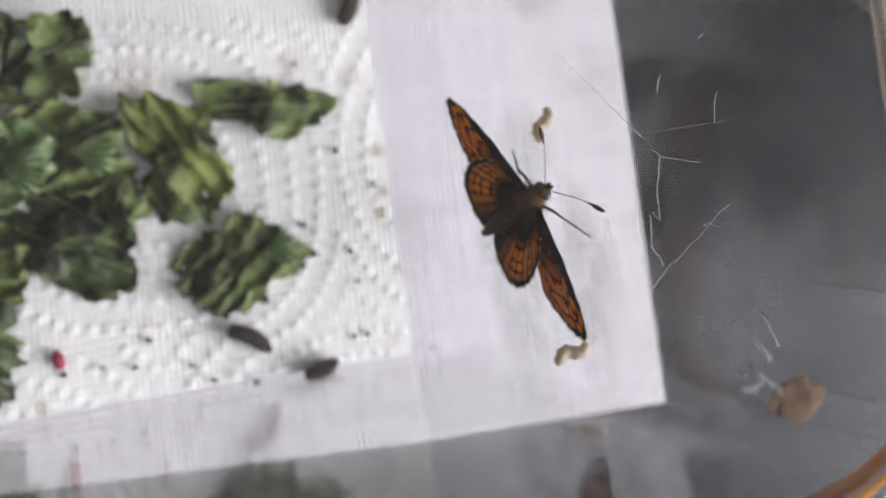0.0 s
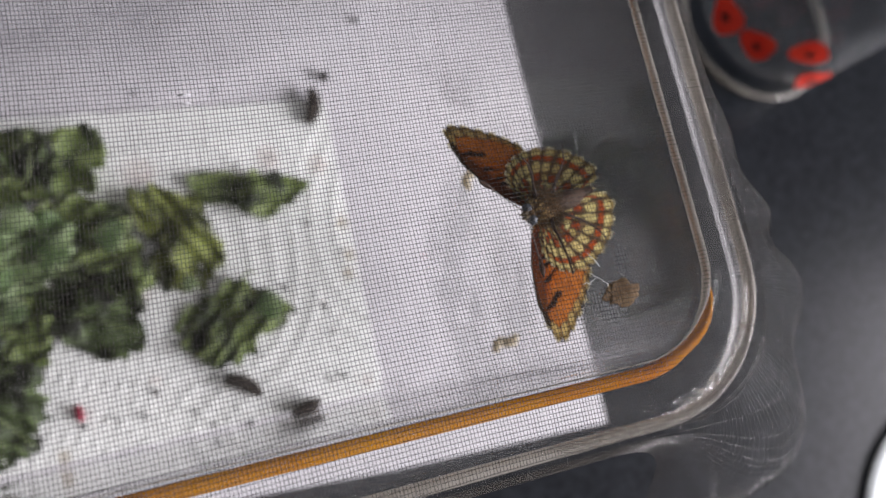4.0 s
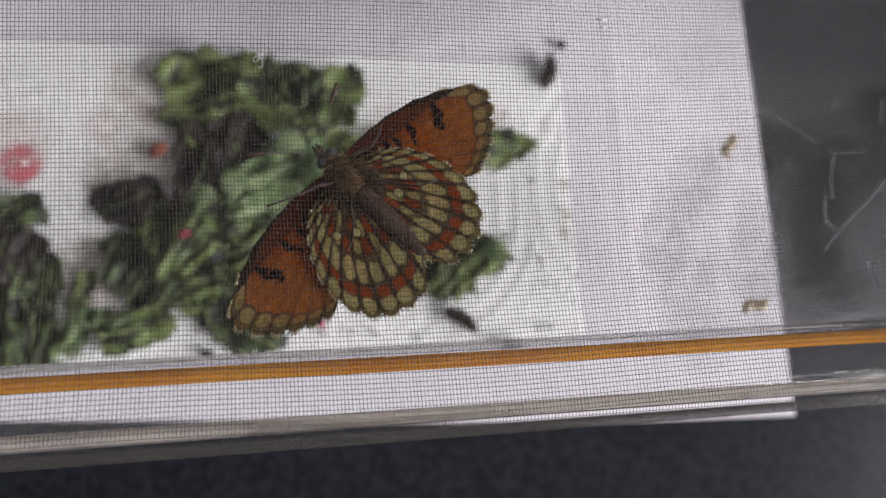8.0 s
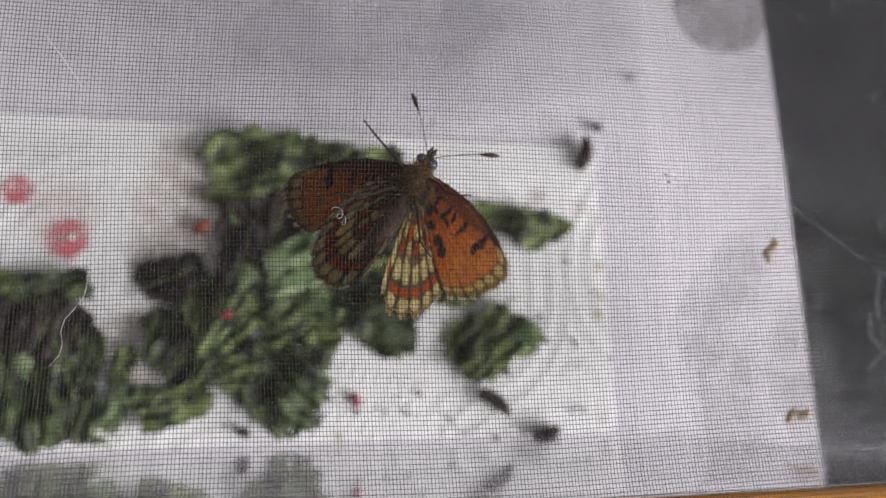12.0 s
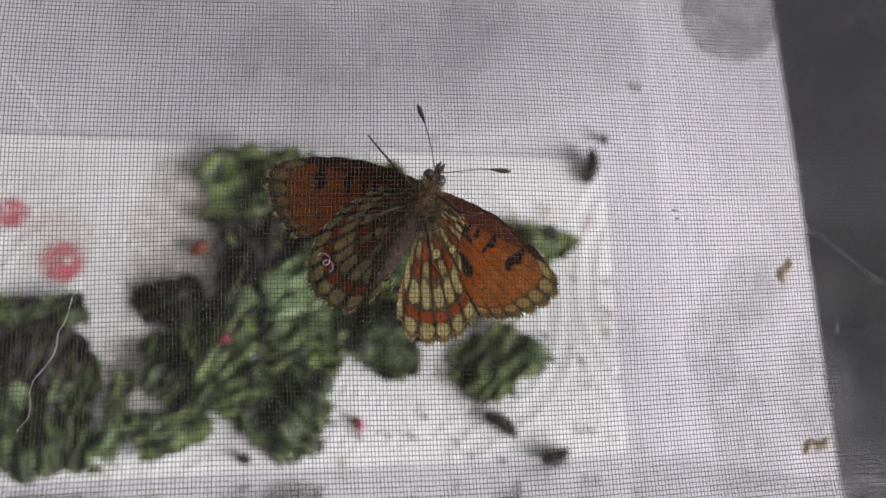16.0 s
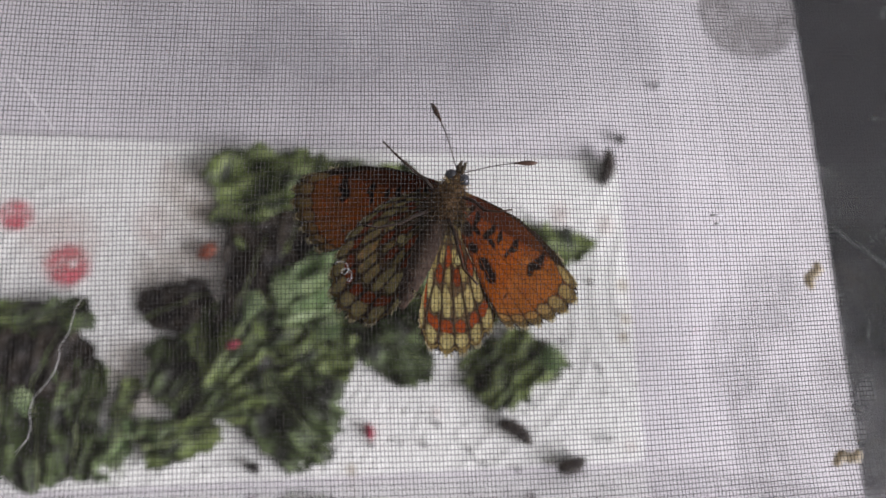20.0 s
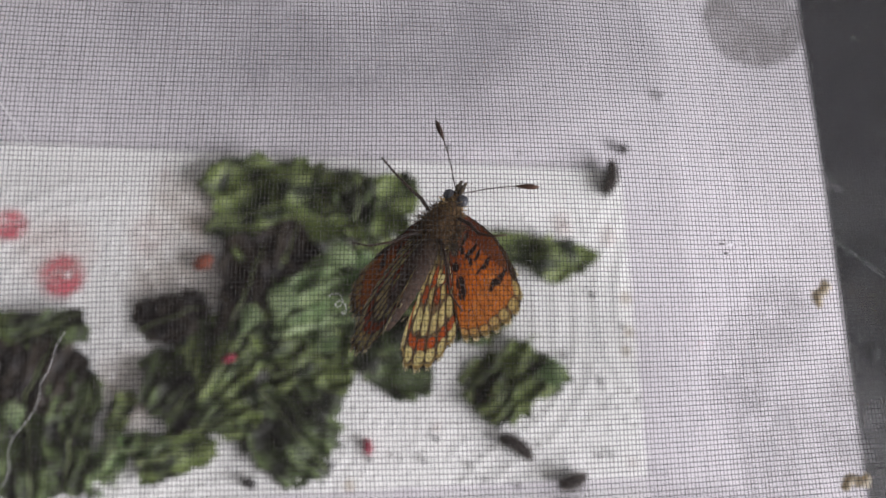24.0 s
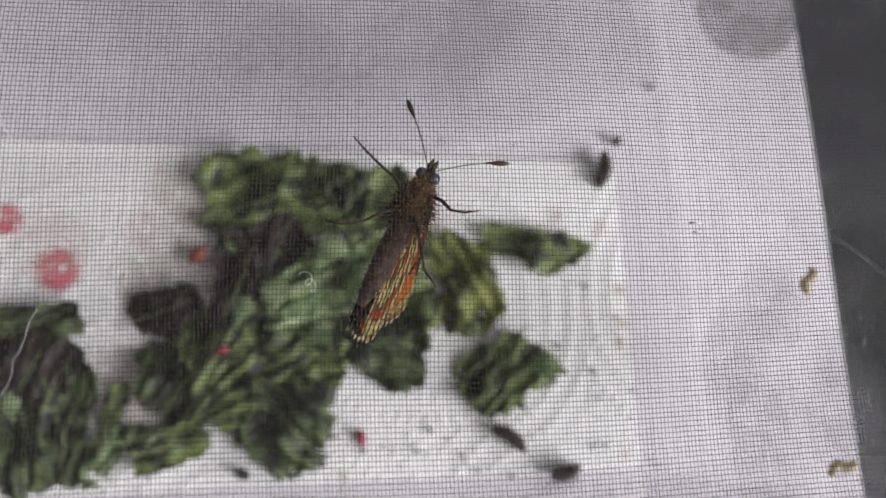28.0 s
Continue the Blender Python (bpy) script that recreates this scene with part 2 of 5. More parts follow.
def build_box():
    box = tagged(new("plastic_box"), "clear rectangular plastic box with rounded corners and a wide rim", "box")
    n = len(ring(0, 0))
    inner = [ring(-0.004, -0.0004), ring(-0.0018, 0.0002), ring(-0.0005, 0.0018), ring(0, 0.005), ring(0, H * 0.5), ring(0, H - 0.003)]
    outer = [ring(0.0012, H - 0.003), ring(0.0012, H * 0.5), ring(0.0012, 0.005), ring(0.0006, 0.001), ring(-0.001, -0.0006), ring(-0.004, -0.0009)]
    v, f = loft(inner)
    f.append(tuple(range(n - 1, -1, -1)))
    v2, f2 = loft(outer)
    f2.append(tuple((len(outer) - 1) * n + k for k in range(n)))
    body = mesh_ob("body", *merge((v, f), (v2, f2)), CLEAR, box)
    prof = [(0, H - 0.003), (0.0001, H - 0.0008), (0.0009, H), (0.0018, H - 0.0002), (0.0042, H - 0.0003), (0.0072, H - 0.0002), (0.0084, H - 0.0003),
            (0.0094, H - 0.0009), (0.0100, H - 0.0024), (0.0101, H - 0.0045), (0.0093, H - 0.0046), (0.0091, H - 0.0026), (0.0084, H - 0.0015), (0.0060, H - 0.0014), (0.0020, H - 0.0018), (0.0012, H - 0.003)]
    rim = mesh_ob("rim", *loft([ring(o, z) for o, z in prof]), RIM, box, "thick clear rim with bright rounded edges")
    body.visible_shadow = rim.visible_shadow = False
    # rounded beads where the rim is thickest; their highlights are put in as milky colour
    for o, z, r in ((0.0006, H - 0.0008, 0.0006), (0.0094, H - 0.0011, 0.0010), (0.0099, H - 0.0045, 0.0003)):
        rings = [ring(o + r * math.cos(a), z + r * math.sin(a)) for a in [2 * math.pi * k / 8 for k in range(8)]]
        if o < 0.002:
            # along the long sides the inner edge is thin
            for k, rg in enumerate(rings):
                mid = ring(o, z - 0.0004)
                rings[k] = [tuple(m + (c - m) * (0.15 + 0.85 * min(1.0, max(0.0, (p[1] - BY0 - 0.001) / 0.006))) for c, m in zip(p, q)) for p, q in zip(rg, mid)]
        bead = mesh_ob("rim_bead", *loft(rings, closed=True), BEAD, box, "bright rounded edge of the clear rim")
        bead.visible_shadow = False
    # fine scuffs and specks on the end wall
    rng = random.Random(11)
    bits = []
    for _ in range(46):
        y, z, a, l = rng.uniform(0.03, 0.16), rng.uniform(0.008, 0.115), rng.uniform(0, 6.28), rng.choice((0.0005, 0.0008, 0.0012, 0.0018))
        p = Vector((BX1 - 0.0002, y, z))
        d = Vector((0, math.cos(a), math.sin(a))) * l
        bits.append(tube([p - d, p + d * 0.1 + Vector((0, l * 0.2, -l * 0.1)), p + d], [0.00003, 0.00006, 0.00003], 4))
    tagged(mesh_ob("scuff", *merge(*bits), SCUFF, box, "fine white scuffs on the clear wall"), kind="stuff")
    return box


build_box()


def sheet(name, outline, z0, thick, material, label, category, parent=None, smooth=False):
    """A flat sheet with an uneven outline."""
    bm = bmesh.new()
    lo = [bm.verts.new((x, y, z0)) for x, y in outline]
    hi = [bm.verts.new((x, y, z0 + thick)) for x, y in outline]
    bm.faces.new(hi)
    bm.faces.new(lo[::-1])
    k = len(lo)
    for i in range(k):
        bm.faces.new((lo[i], lo[(i + 1) % k], hi[(i + 1) % k], hi[i]))
    return tagged(part(name, bm, material, parent, smooth=smooth), label, category)


sheet("paper_sheet", [(-0.36, 0.0205), (-0.241, 0.0118), (-0.190, 0.0085), (-0.136, 0.0042), (-0.068, -0.0008), (0.0030, -0.0034), (0.0035, 0.09), (0.0028, 0.25), (-0.36, 0.25)], -0.0012, 0.0002, PAPER, "white sheet of paper lying under the clear box", "paper")


# The kitchen paper on the box floor
RING_X, RING_Y = -0.1250, 0.0720


def towel_z(x, y):
    bump = 0.0
    # embossed dots on rings round evenly spaced centres, and the long soft ripples of the damp paper
    wx = 0.016 * noise.noise(Vector((x * 19, y * 19, 11.0)))
    wy = 0.012 * noise.noise(Vector((x * 19, y * 19, 17.0)))
    px, py = x + 0.35 * wx - RING_X, y + 0.35 * wy - RING_Y
    row = round(py / 0.080)
    px -= 0.046 * (row % 2)
    px, py = px - 0.092 * round(px / 0.092), py - 0.080 * row
    ring = max(1, round(math.hypot(px, py) / 0.0062))
    count = max(4, round(math.tau * ring * 0.0062 / 0.0038))
    turn = math.atan2(py, px) / math.tau * count + 0.5 * (ring % 2)
    along = (turn - round(turn)) * math.tau * ring * 0.0062 / count
    across = math.hypot(px, py) - ring * 0.0062
    d2 = (along * along + across * across) / 0.00105 ** 2
    bump += (0.00040 + 0.00030 * noise.noise(Vector((x * 55, y * 55, 23.0)))) * math.exp(-d2)
    bump += 0.00026 * noise.noise(Vector((x * 70 + 0.6 * math.sin(y * 60), y * 28, 1.3)))
    bump += 0.0009 * noise.noise(Vector((x * 25, y * 25, 4.1)))
    edge = min(1.0, max(0.0, (0.1145 - y) / 0.012))
    return -0.0001 + (0.0010 + bump) * edge


def build_towel():
    nx, ny = 330, 215
    x0, x1, y0, y1 = -0.262, -0.0660, 0.0219, 0.1145
    verts, faces = [], []
    for j in range(ny + 1):
        for i in range(nx + 1):
            x, y = x0 + (x1 - x0) * i / nx, y0 + (y1 - y0) * j / ny
            ex = 0.0006 * noise.noise(Vector((y * 160, 2.0, 0)))
            y += max(0.0, (y - 0.060) / (y1 - 0.060)) * 0.034 * (-0.118 - x)
            verts.append((x + (ex if i == nx else 0), y + 0.0005 * noise.noise(Vector((x * 130, 7.0, 0))) * (j in (0, ny)), towel_z(x, y)))
    for j in range(ny):
        for i in range(nx):
            a = j * (nx + 1) + i
            faces.append((a, a + 1, a + nx + 2, a + nx + 1))
    ob = mesh_ob("kitchen_paper", verts, faces, TOWEL)
    return tagged(ob, "white embossed kitchen paper, rippled and stained, on the box floor", "paper towel")


build_towel()


# The net, thread by thread
# spacing of the threads along the box and across it, and half their thickness
PITCH, PITCH_Y, THREAD = 0.000425, 0.00055, 0.000043


def strand(path, r):
    """A four-sided thread along a path."""
    n = len(path)
    v, f = [], []
    for i, p in enumerate(path):
        a, b = path[max(i - 1, 0)], path[min(i + 1, n - 1)]
        d = Vector(b) - Vector(a)
        u = d.cross(Vector((0, 0, 1)))
        u = u.normalized() if u.length > 1e-7 else Vector((1, 0, 0))
        w = u.cross(d).normalized()
        p = Vector(p)
        v += [p + u * r, p + w * r * 0.9, p - u * r, p - w * r * 0.9]
    for i in range(n - 1):
        for k in range(4):
            f.append((4 * i + k, 4 * i + (k + 1) % 4, 4 * i + 4 + (k + 1) % 4, 4 * i + 4 + k))
    return v, f


def woven(px, py, along_x, radius):
    """Three-sided threads through the crossings px, py (one row a thread), each passing over and under the other set in turn."""
    rows, n = px.shape
    fx = np.clip((px - BX0) / (BX1 - BX0), 0, 1)
    fy = np.clip((py - BY0) / (BY1 - BY0), 0, 1)
    z = H + 0.0006 - 0.0022 * np.sin(np.pi * fx) ** 0.6 * np.sin(np.pi * fy) ** 0.6
    i, j = np.meshgrid(np.arange(rows), np.arange(n), indexing="ij")
    z = z + np.where((i + j) % 2 == 0, 1.0, -1.0) * THREAD * (0.8 if along_x else -0.8)
    c = np.stack([px, py, z], -1)
    side = np.array((0.0, 1.0, 0.0) if along_x else (1.0, 0.0, 0.0))
    r = radius[:, None, None]
    ring3 = np.stack([c - side * r + (0, 0, -0.3 * THREAD), c + np.array((0, 0, 1.0)) * r, c + side * r + (0, 0, -0.3 * THREAD)], 2)
    a = ((i[:, :-1] * n + j[:, :-1]) * 3).ravel()
    quads = np.concatenate([np.stack([a + k, a + (k + 1) % 3, a + 3 + (k + 1) % 3, a + 3 + k], -1) for k in range(3)])
    return ring3.reshape(-1, 3), quads


def build_net():
    net = tagged(new("net_cover"), "fine pale net stretched over the box, hanging down its sides", "net")
    rng = random.Random(5)
    X0, X1, Y0, Y1 = BX0 - 0.006, BX1 + 0.0076, BY0 - 0.0090, BY1 + 0.007
    CR0 = 0.016
    gx = np.arange(X1, X0, -PITCH)[::-1]
    gy = np.arange(Y0, Y1, PITCH_Y)
    wild = np.random.default_rng(5)
    gx, gy = gx + wild.uniform(-1, 1, len(gx)) * 0.00003, gy + wild.uniform(-1, 1, len(gy)) * 0.00003
    V, F, count = [], [], 0
    # woven crossing by crossing over the front of the box, with a longer stride behind and to the far side
    for sx, sy in ((gx[gx > -0.236], gy[gy < 0.116]), (gx[gx > -0.236], gy[gy >= 0.116][::4]), (gx[gx <= -0.236][::4], gy[::4])):
        mx, my = np.meshgrid(sx, sy, indexing="ij")
        mx, my = mx + 0.0005 * np.sin(my * 90 + 2.0 * np.sin(mx * 40)), my + 0.0004 * np.sin(mx * 70 + 1.5 * np.sin(my * 60))
        # the corner of the box is rounded off
        cut = np.hypot(np.maximum(mx - X1 + CR0, 0), np.maximum(Y0 + CR0 - my, 0))
        pull = np.where(cut > CR0, CR0 / np.maximum(cut, 1e-9), 1.0)
        mx, my = np.where(cut > CR0, X1 - CR0 + (mx - X1 + CR0) * pull, mx), np.where(cut > CR0, Y0 + CR0 - (Y0 + CR0 - my) * pull, my)
        for a, b, along in ((mx, my, False), (mx.T, my.T, True)):
            v, q = woven(a, b, along, THREAD * wild.uniform(0.85, 1.15, a.shape[0]))
            V.append(v)
            F.append(q + count)
            count += len(v)
    tagged(mesh_ob("net_top", np.concatenate(V).tolist(), np.concatenate(F).tolist(), NET, net), "taut woven net", kind="stuff")

    # the skirt: over the rim, drawn in by the band, then flaring down in folds
    V2, F2 = [], []
    # front side from the west to the corner and up the east side
    path = [(X0 + (X1 - 0.018 - X0) * i / 300, Y0) for i in range(300)]
    path += [(X1 - 0.018 + 0.018 * math.sin(a), Y0 + 0.018 - 0.018 * math.cos(a)) for a in [radians(90 * i / 40) for i in range(41)]]
    path += [(X1, Y0 + 0.018 + (Y1 - Y0 - 0.03) * i / 200) for i in range(1, 200)]
    s = [0.0]
    for a, b in zip(path, path[1:]):
        s.append(s[-1] + math.dist(a, b))

    def at(q):
        i = max(0, min(len(path) - 2, int(np.searchsorted(s, q)) - 1))
        g = (q - s[i]) / max(1e-9, s[i + 1] - s[i])
        x, y = path[i][0] + g * (path[i + 1][0] - path[i][0]), path[i][1] + g * (path[i + 1][1] - path[i][1])
        dx, dy = path[i + 1][0] - path[i][0], path[i + 1][1] - path[i][1]
        l = math.hypot(dx, dy)
        return x, y, dy / l, -dx / l

    sc = s[320]
    prof = [(0.0, 0.0006), (0.0006, -0.0010), (0.0008, -0.0030), (0.0009, -0.0060), (0.0010, -0.0100), (0.0012, -0.0160), (0.0014, -0.0230), (0.0018, -0.0310), (0.0024, -0.0400)]

    def surf(q, k):
        x, y, nx_, ny_ = at(q)
        o, z = prof[k]
        near = math.exp(-((q - sc) / (0.008 if q < sc else 0.030)) ** 2)
        z *= 0.12 + 1.9 * near
        w = k / (len(prof) - 1) * near
        o += w * (0.006 * math.sin(q * 420 + 2 * math.sin(q * 90)) + 0.046 + 0.006 * noise.noise(Vector((q * 60, z * 40, 5))))
        return (x + nx_ * o, y + ny_ * o, max(-0.0015, H + z))

    def add2(bit):
        o = len(V2)
        V2.extend(bit[0])
        F2.extend(tuple(i + o for i in q) for q in bit[1])

    L = s[-1]
    for i in range(int(L / PITCH)):
        q = i * PITCH
        add2(strand([surf(q, k) for k in range(len(prof))], THREAD * 1.2))
    # threads that run along the skirt
    for k in range(len(prof) - 1):
        (o0, z0), (o1, z1) = prof[k], prof[k + 1]
        m = max(1, int(math.hypot(o1 - o0, z1 - z0) / (PITCH * 2.6)))
        for j in range(m):
            g = j / m
            pts = []
            for i in range(0, 221):
                q = L * i / 220
                a, b = surf(q, k), surf(q, k + 1)
                pts.append(tuple(a[c] + g * (b[c] - a[c]) for c in range(3)))
            add2(strand(pts, THREAD * 1.2))
    tagged(mesh_ob("net_skirt", V2, F2, NET, net), "loose folds of the net hanging over the rim", kind="stuff")
    return net


build_net()


def build_band():
    # a worn flat rubber ring round the outside of the box, under its rim
    prof = [(0.0013, 0.0), (0.0031, 0.0002), (0.0035, 0.0010), (0.0035, 0.0018), (0.0031, 0.0026), (0.0013, 0.0028)]
    v, f = loft([ring(o, H - 0.0052 + z) for o, z in prof], closed=True)
    # drawn thin along the end wall, close under the rim
    for i, (x, y, z) in enumerate(v):
        g = max(0.0, min(1.0, (y - BY0 + 0.001) / 0.009)) if x > BX1 - 0.013 else 0.0
        v[i] = (x - g * 0.9 * (x - BX1 - 0.0013), y, z + g * (0.0034 - 0.85 * (z - H + 0.0058)))
    return tagged(mesh_ob("rubber_band", v, f, BAND), "orange rubber band holding the net round the box", "rubber band")


build_band()


# What lies on the kitchen paper
def leaf_material(name, dark, mid, vein):
    """A wilted blade: mottled between two greens, with pale ribs along its pleats."""
    m = mat(name, dark, 0.55, color2=mid, scale=150.0, amount=0.18, bump=0.0003, bump_scale=520.0, spec=0.30, trans=0.15)
    nt = m.node_tree
    b = nt.nodes["Principled BSDF"]
    src = b.inputs["Base Color"].links[0].from_socket
    tc = nt.nodes.new("ShaderNodeTexCoord")
    at = nt.nodes.new("ShaderNodeAttribute")
    at.attribute_name = "ribs"
    nz = nt.nodes.new("ShaderNodeTexNoise")
    nz.inputs["Scale"].default_value = 160.0
    ramp = nt.nodes.new("ShaderNodeValToRGB")
    ramp.color_ramp.elements[0].position, ramp.color_ramp.elements[1].position = 0.36, 0.60
    mul = nt.nodes.new("ShaderNodeMath")
    mul.operation = "MULTIPLY"
    mix = nt.nodes.new("ShaderNodeMixRGB")
    mix.inputs["Color2"].default_value = (*vein, 1)
    nt.links.new(tc.outputs["Object"], nz.inputs["Vector"])
    nt.links.new(nz.outputs["Fac"], ramp.inputs["Fac"])
    nt.links.new(ramp.outputs["Color"], mul.inputs[0])
    nt.links.new(at.outputs["Fac"], mul.inputs[1])
    nt.links.new(mul.outputs[0], mix.inputs["Fac"])
    nt.links.new(src, mix.inputs["Color1"])
    nt.links.new(mix.outputs["Color"], b.inputs["Base Color"])
    return m


LEAF_GREEN = leaf_material("leaf_green", (0.012, 0.020, 0.007), (0.135, 0.180, 0.052), (0.30, 0.36, 0.15))
LEAF_YELLOW = leaf_material("leaf_yellow", (0.022, 0.028, 0.007), (0.195, 0.230, 0.050), (0.38, 0.42, 0.16))
LEAF_DARK = leaf_material("leaf_dark", (0.008, 0.010, 0.005), (0.050, 0.073, 0.024), (0.17, 0.23, 0.09))
LEAF_BROWN = leaf_material("leaf_brown", (0.008, 0.006, 0.005), (0.036, 0.028, 0.019), (0.085, 0.07, 0.05))
LEAF_PALE = leaf_material("leaf_pale", (0.075, 0.125, 0.042), (0.215, 0.290, 0.130), (0.46, 0.54, 0.33))
RIB = mat("leaf_rib", (0.12, 0.16, 0.06), 0.6, color2=(0.26, 0.30, 0.14), scale=300.0)


def ribbed(ob, ribs):
    ob.data.attributes.new("ribs", "FLOAT", "POINT").data.foreach_set("value", ribs)
    return ob


def pleated(t):
    """A row of folds with sharp crests, between -1 and 1."""
    return 1 - 4 * abs(t - math.floor(t) - 0.5)


def build_leaf(cx, cy, shape, pleat, seed, material, label, high=6.0, pleats=5.0, curl=1.0, z0=1.4, flaps=(), stalk=None, fold=1.0, grow=1.1):
    """A wilted leaf. shape: how far its edge stands from its middle, in millimetres, at even turns from the east; pleat: the way its folds run;
    high: how far its middle stands off the paper; curl: how far its edge rolls up and in; flaps: (x, y, heading, length, spread) of corners turned over to show the pale ribbed underside."""
    n, na, nr = len(shape), 112, 26
    off = Vector((seed * 3.7, seed * 1.9, seed * 0.7))
    shape = [r * grow for r in shape]
    pa, size = radians(pleat), max(shape)
    cp, sp = math.cos(pa), math.sin(pa)

    def reach(a):
        t = (a / math.tau * n) % n
        k, g = int(t), t - int(t)
        p0, p1, p2, p3 = (shape[(k + q) % n] for q in (-1, 0, 1, 2))
        r = 0.5 * (2 * p1 + (p2 - p0) * g + (2 * p0 - 5 * p1 + 4 * p2 - p3) * g * g + (3 * p1 - p0 - 3 * p2 + p3) * g ** 3)
        d = Vector((math.cos(a), math.sin(a), 0))
        return r * (1.03 + 0.16 * noise.noise(d * 3.2 + off) + 0.13 * noise.noise(d * 8.5 + off) + 0.08 * noise.noise(d * 19 + off))

    def height(x, y, rf):
        u, v = x * cp + y * sp, (y * cp - x * sp) / (1 + 0.35 * (x * cp + y * sp) / size)
        p = Vector((x, y, 0))
        crest = pleated(v * pleats / (2 * size) + 0.55 * noise.noise(p * 0.10 + off) + 0.25 * noise.noise(p * 0.22 + off))
        z = high * (0.35 + 0.65 * (1 - rf * rf)) * (0.85 + 0.9 * noise.noise(p * 0.085 + off))
        z += fold * 1.25 * crest * (0.45 + 0.55 * rf) + 1.9 * noise.noise(p * 0.16 + off) + 0.55 * noise.noise(p * 0.45 + off) + 0.16 * noise.noise(p * 1.1 + off)
        return z, crest

    verts, ribs = [], []
    for j in range(nr + 1):
        for i in range(na):
            a, rf = math.tau * i / na, (j / nr) ** 0.85
            d = Vector((math.cos(a), math.sin(a), 0))
            r = reach(a) * rf
            edge = max(0.0, rf - 0.66) / 0.34
            c = curl * max(0.0, 0.55 + 1.3 * noise.noise(d * 1.6 + off + Vector((0, 0, 7))))
            z, crest = height(r * d.x, r * d.y, rf)
            z += c * (5.2 * edge ** 1.3 - 1.6 * edge ** 4)
            r *= 1 - 0.15 * c * edge ** 2
            w = 0.6 * noise.noise(Vector((r * d.x, r * d.y, 0)) * 0.3 + off)
            verts.append(Vector((r * d.x + w, r * d.y - w, z)))
            ribs.append(max(0.0, min(1.0, (crest - 0.45) / 0.45)) * (0.25 + 0.75 * rf))
    zs = sorted(v.z for v in verts)
    base = zs[len(zs) // 16]
    verts = [Vector((v.x, v.y, z0 + max(0.0, v.z - base))) * mm for v in verts]
    faces = []
    for j in range(nr):
        for i in range(na):
            a, b = j * na + i, j * na + (i + 1) % na
            faces.append((a, b, b + na, a + na))
    thing = tagged(new("leaf"), label, "leaf", group="wilted leaves in the box")
    thing.location = (cx * mm, cy * mm, 0)
    ribbed(mesh_ob("blade", verts, faces, material, thing), ribs)
    # the midrib runs along the folds
    path = []
    for k in range(-9, 10):
        a = pa if k >= 0 else pa + math.pi
        i = round((a % math.tau) / math.tau * na) % na
        path.append(verts[round(abs(k) / 9 * nr * 0.9) * na + i] + Vector((0, 0, 0.0002)))
    mesh_ob("midrib", *tube(path, [0.00030 * (1 - 0.03 * k) for k in range(len(path))], 5), RIB, thing, "pale leaf vein")
    for fx, fy, way, length, spread in flaps:
        # a corner folded over: a ribbed fan that lies on the blade
        fv, ff, fr = [], [], []
        nl, nf = 14, 48
        top = max(v.z for v in verts if math.hypot(v.x / mm - fx, v.y / mm - fy) < length * 0.9) / mm
        for j in range(nl + 1):
            g = j / nl
            for i in range(nf + 1):
                h = 2 * i / nf - 1
                a = radians(way + h * spread / 2)
                crest = pleated(h * 3.2 + 0.15 * math.sin(g * 3 + seed))
                rr_ = length * g * (1 + 0.10 * crest + 0.10 * noise.noise(Vector((h * 3, seed, 0))) - 0.22 * h * h)
                fv.append(Vector((fx + rr_ * math.cos(a), fy + rr_ * math.sin(a), top + 0.3 + 1.3 * math.sin(2.4 * g) + 0.55 * crest * g - 0.8 * h * h)) * mm)
                fr.append(max(0.0, min(1.0, (crest - 0.3) / 0.5)))
        for j in range(nl):
            for i in range(nf):
                a = j * (nf + 1) + i
                ff.append((a, a + 1, a + nf + 2, a + nf + 1))
        ribbed(mesh_ob("folded_corner", fv, ff, LEAF_PALE, thing, "pale ribbed underside of a corner turned over"), fr)
    if stalk is not None:
        i = round((radians(stalk) % math.tau) / math.tau * na) % na
        e, d = verts[(nr - 1) * na + i], Vector((math.cos(radians(stalk)), math.sin(radians(stalk)), 0))
        sd = Vector((-d.y, d.x, 0))
        pts = [e - d * 0.001, e + d * 0.0012, e + d * 0.0026 - sd * 0.0006 + Vector((0, 0, 0.0006)), e + d * 0.0034 - sd * 0.002, e + d * 0.0032 - sd * 0.0033]
        mesh_ob("stalk", *tube(pts, [0.0004, 0.00034, 0.0003, 0.00026, 0.00018], 6), RIB, thing, "thin hooked leaf stalk")
    return thing


mm = 0.001
build_leaf(-93, 85.5, (17, 12, 8, 7, 6, 7, 10, 17, 16, 11, 9, 8, 8, 9, 11, 15), -8, 1, LEAF_GREEN, "narrow rolled-up green leaf, dried, on the kitchen paper", 4.5, 3.0, 0.9, 2.6, (), None, 0.7, 0.95)
build_leaf(-115.5, 76.4, (9, 9, 11, 12, 13, 15, 15, 10, 7, 6, 10, 13, 15, 16, 16, 12), -68, 2, LEAF_YELLOW, "yellowish crumpled leaf with a dark lower half on the kitchen paper", 6.0, 6.0, 0.9, 1.2, ((1.5, -11.5, -80, 5.5, 70),))
build_leaf(-104.3, 49.6, (17, 12, 11, 11, 11, 9, 10, 11, 13, 14, 12, 12, 11, 10, 8, 11), 48, 3, LEAF_GREEN, "rounded pleated green leaf with a small hooked stalk", 6.5, 7.0, 0.7, 1.2, ((5.5, 1.5, 5, 8.5, 85),), 66, 1.5)
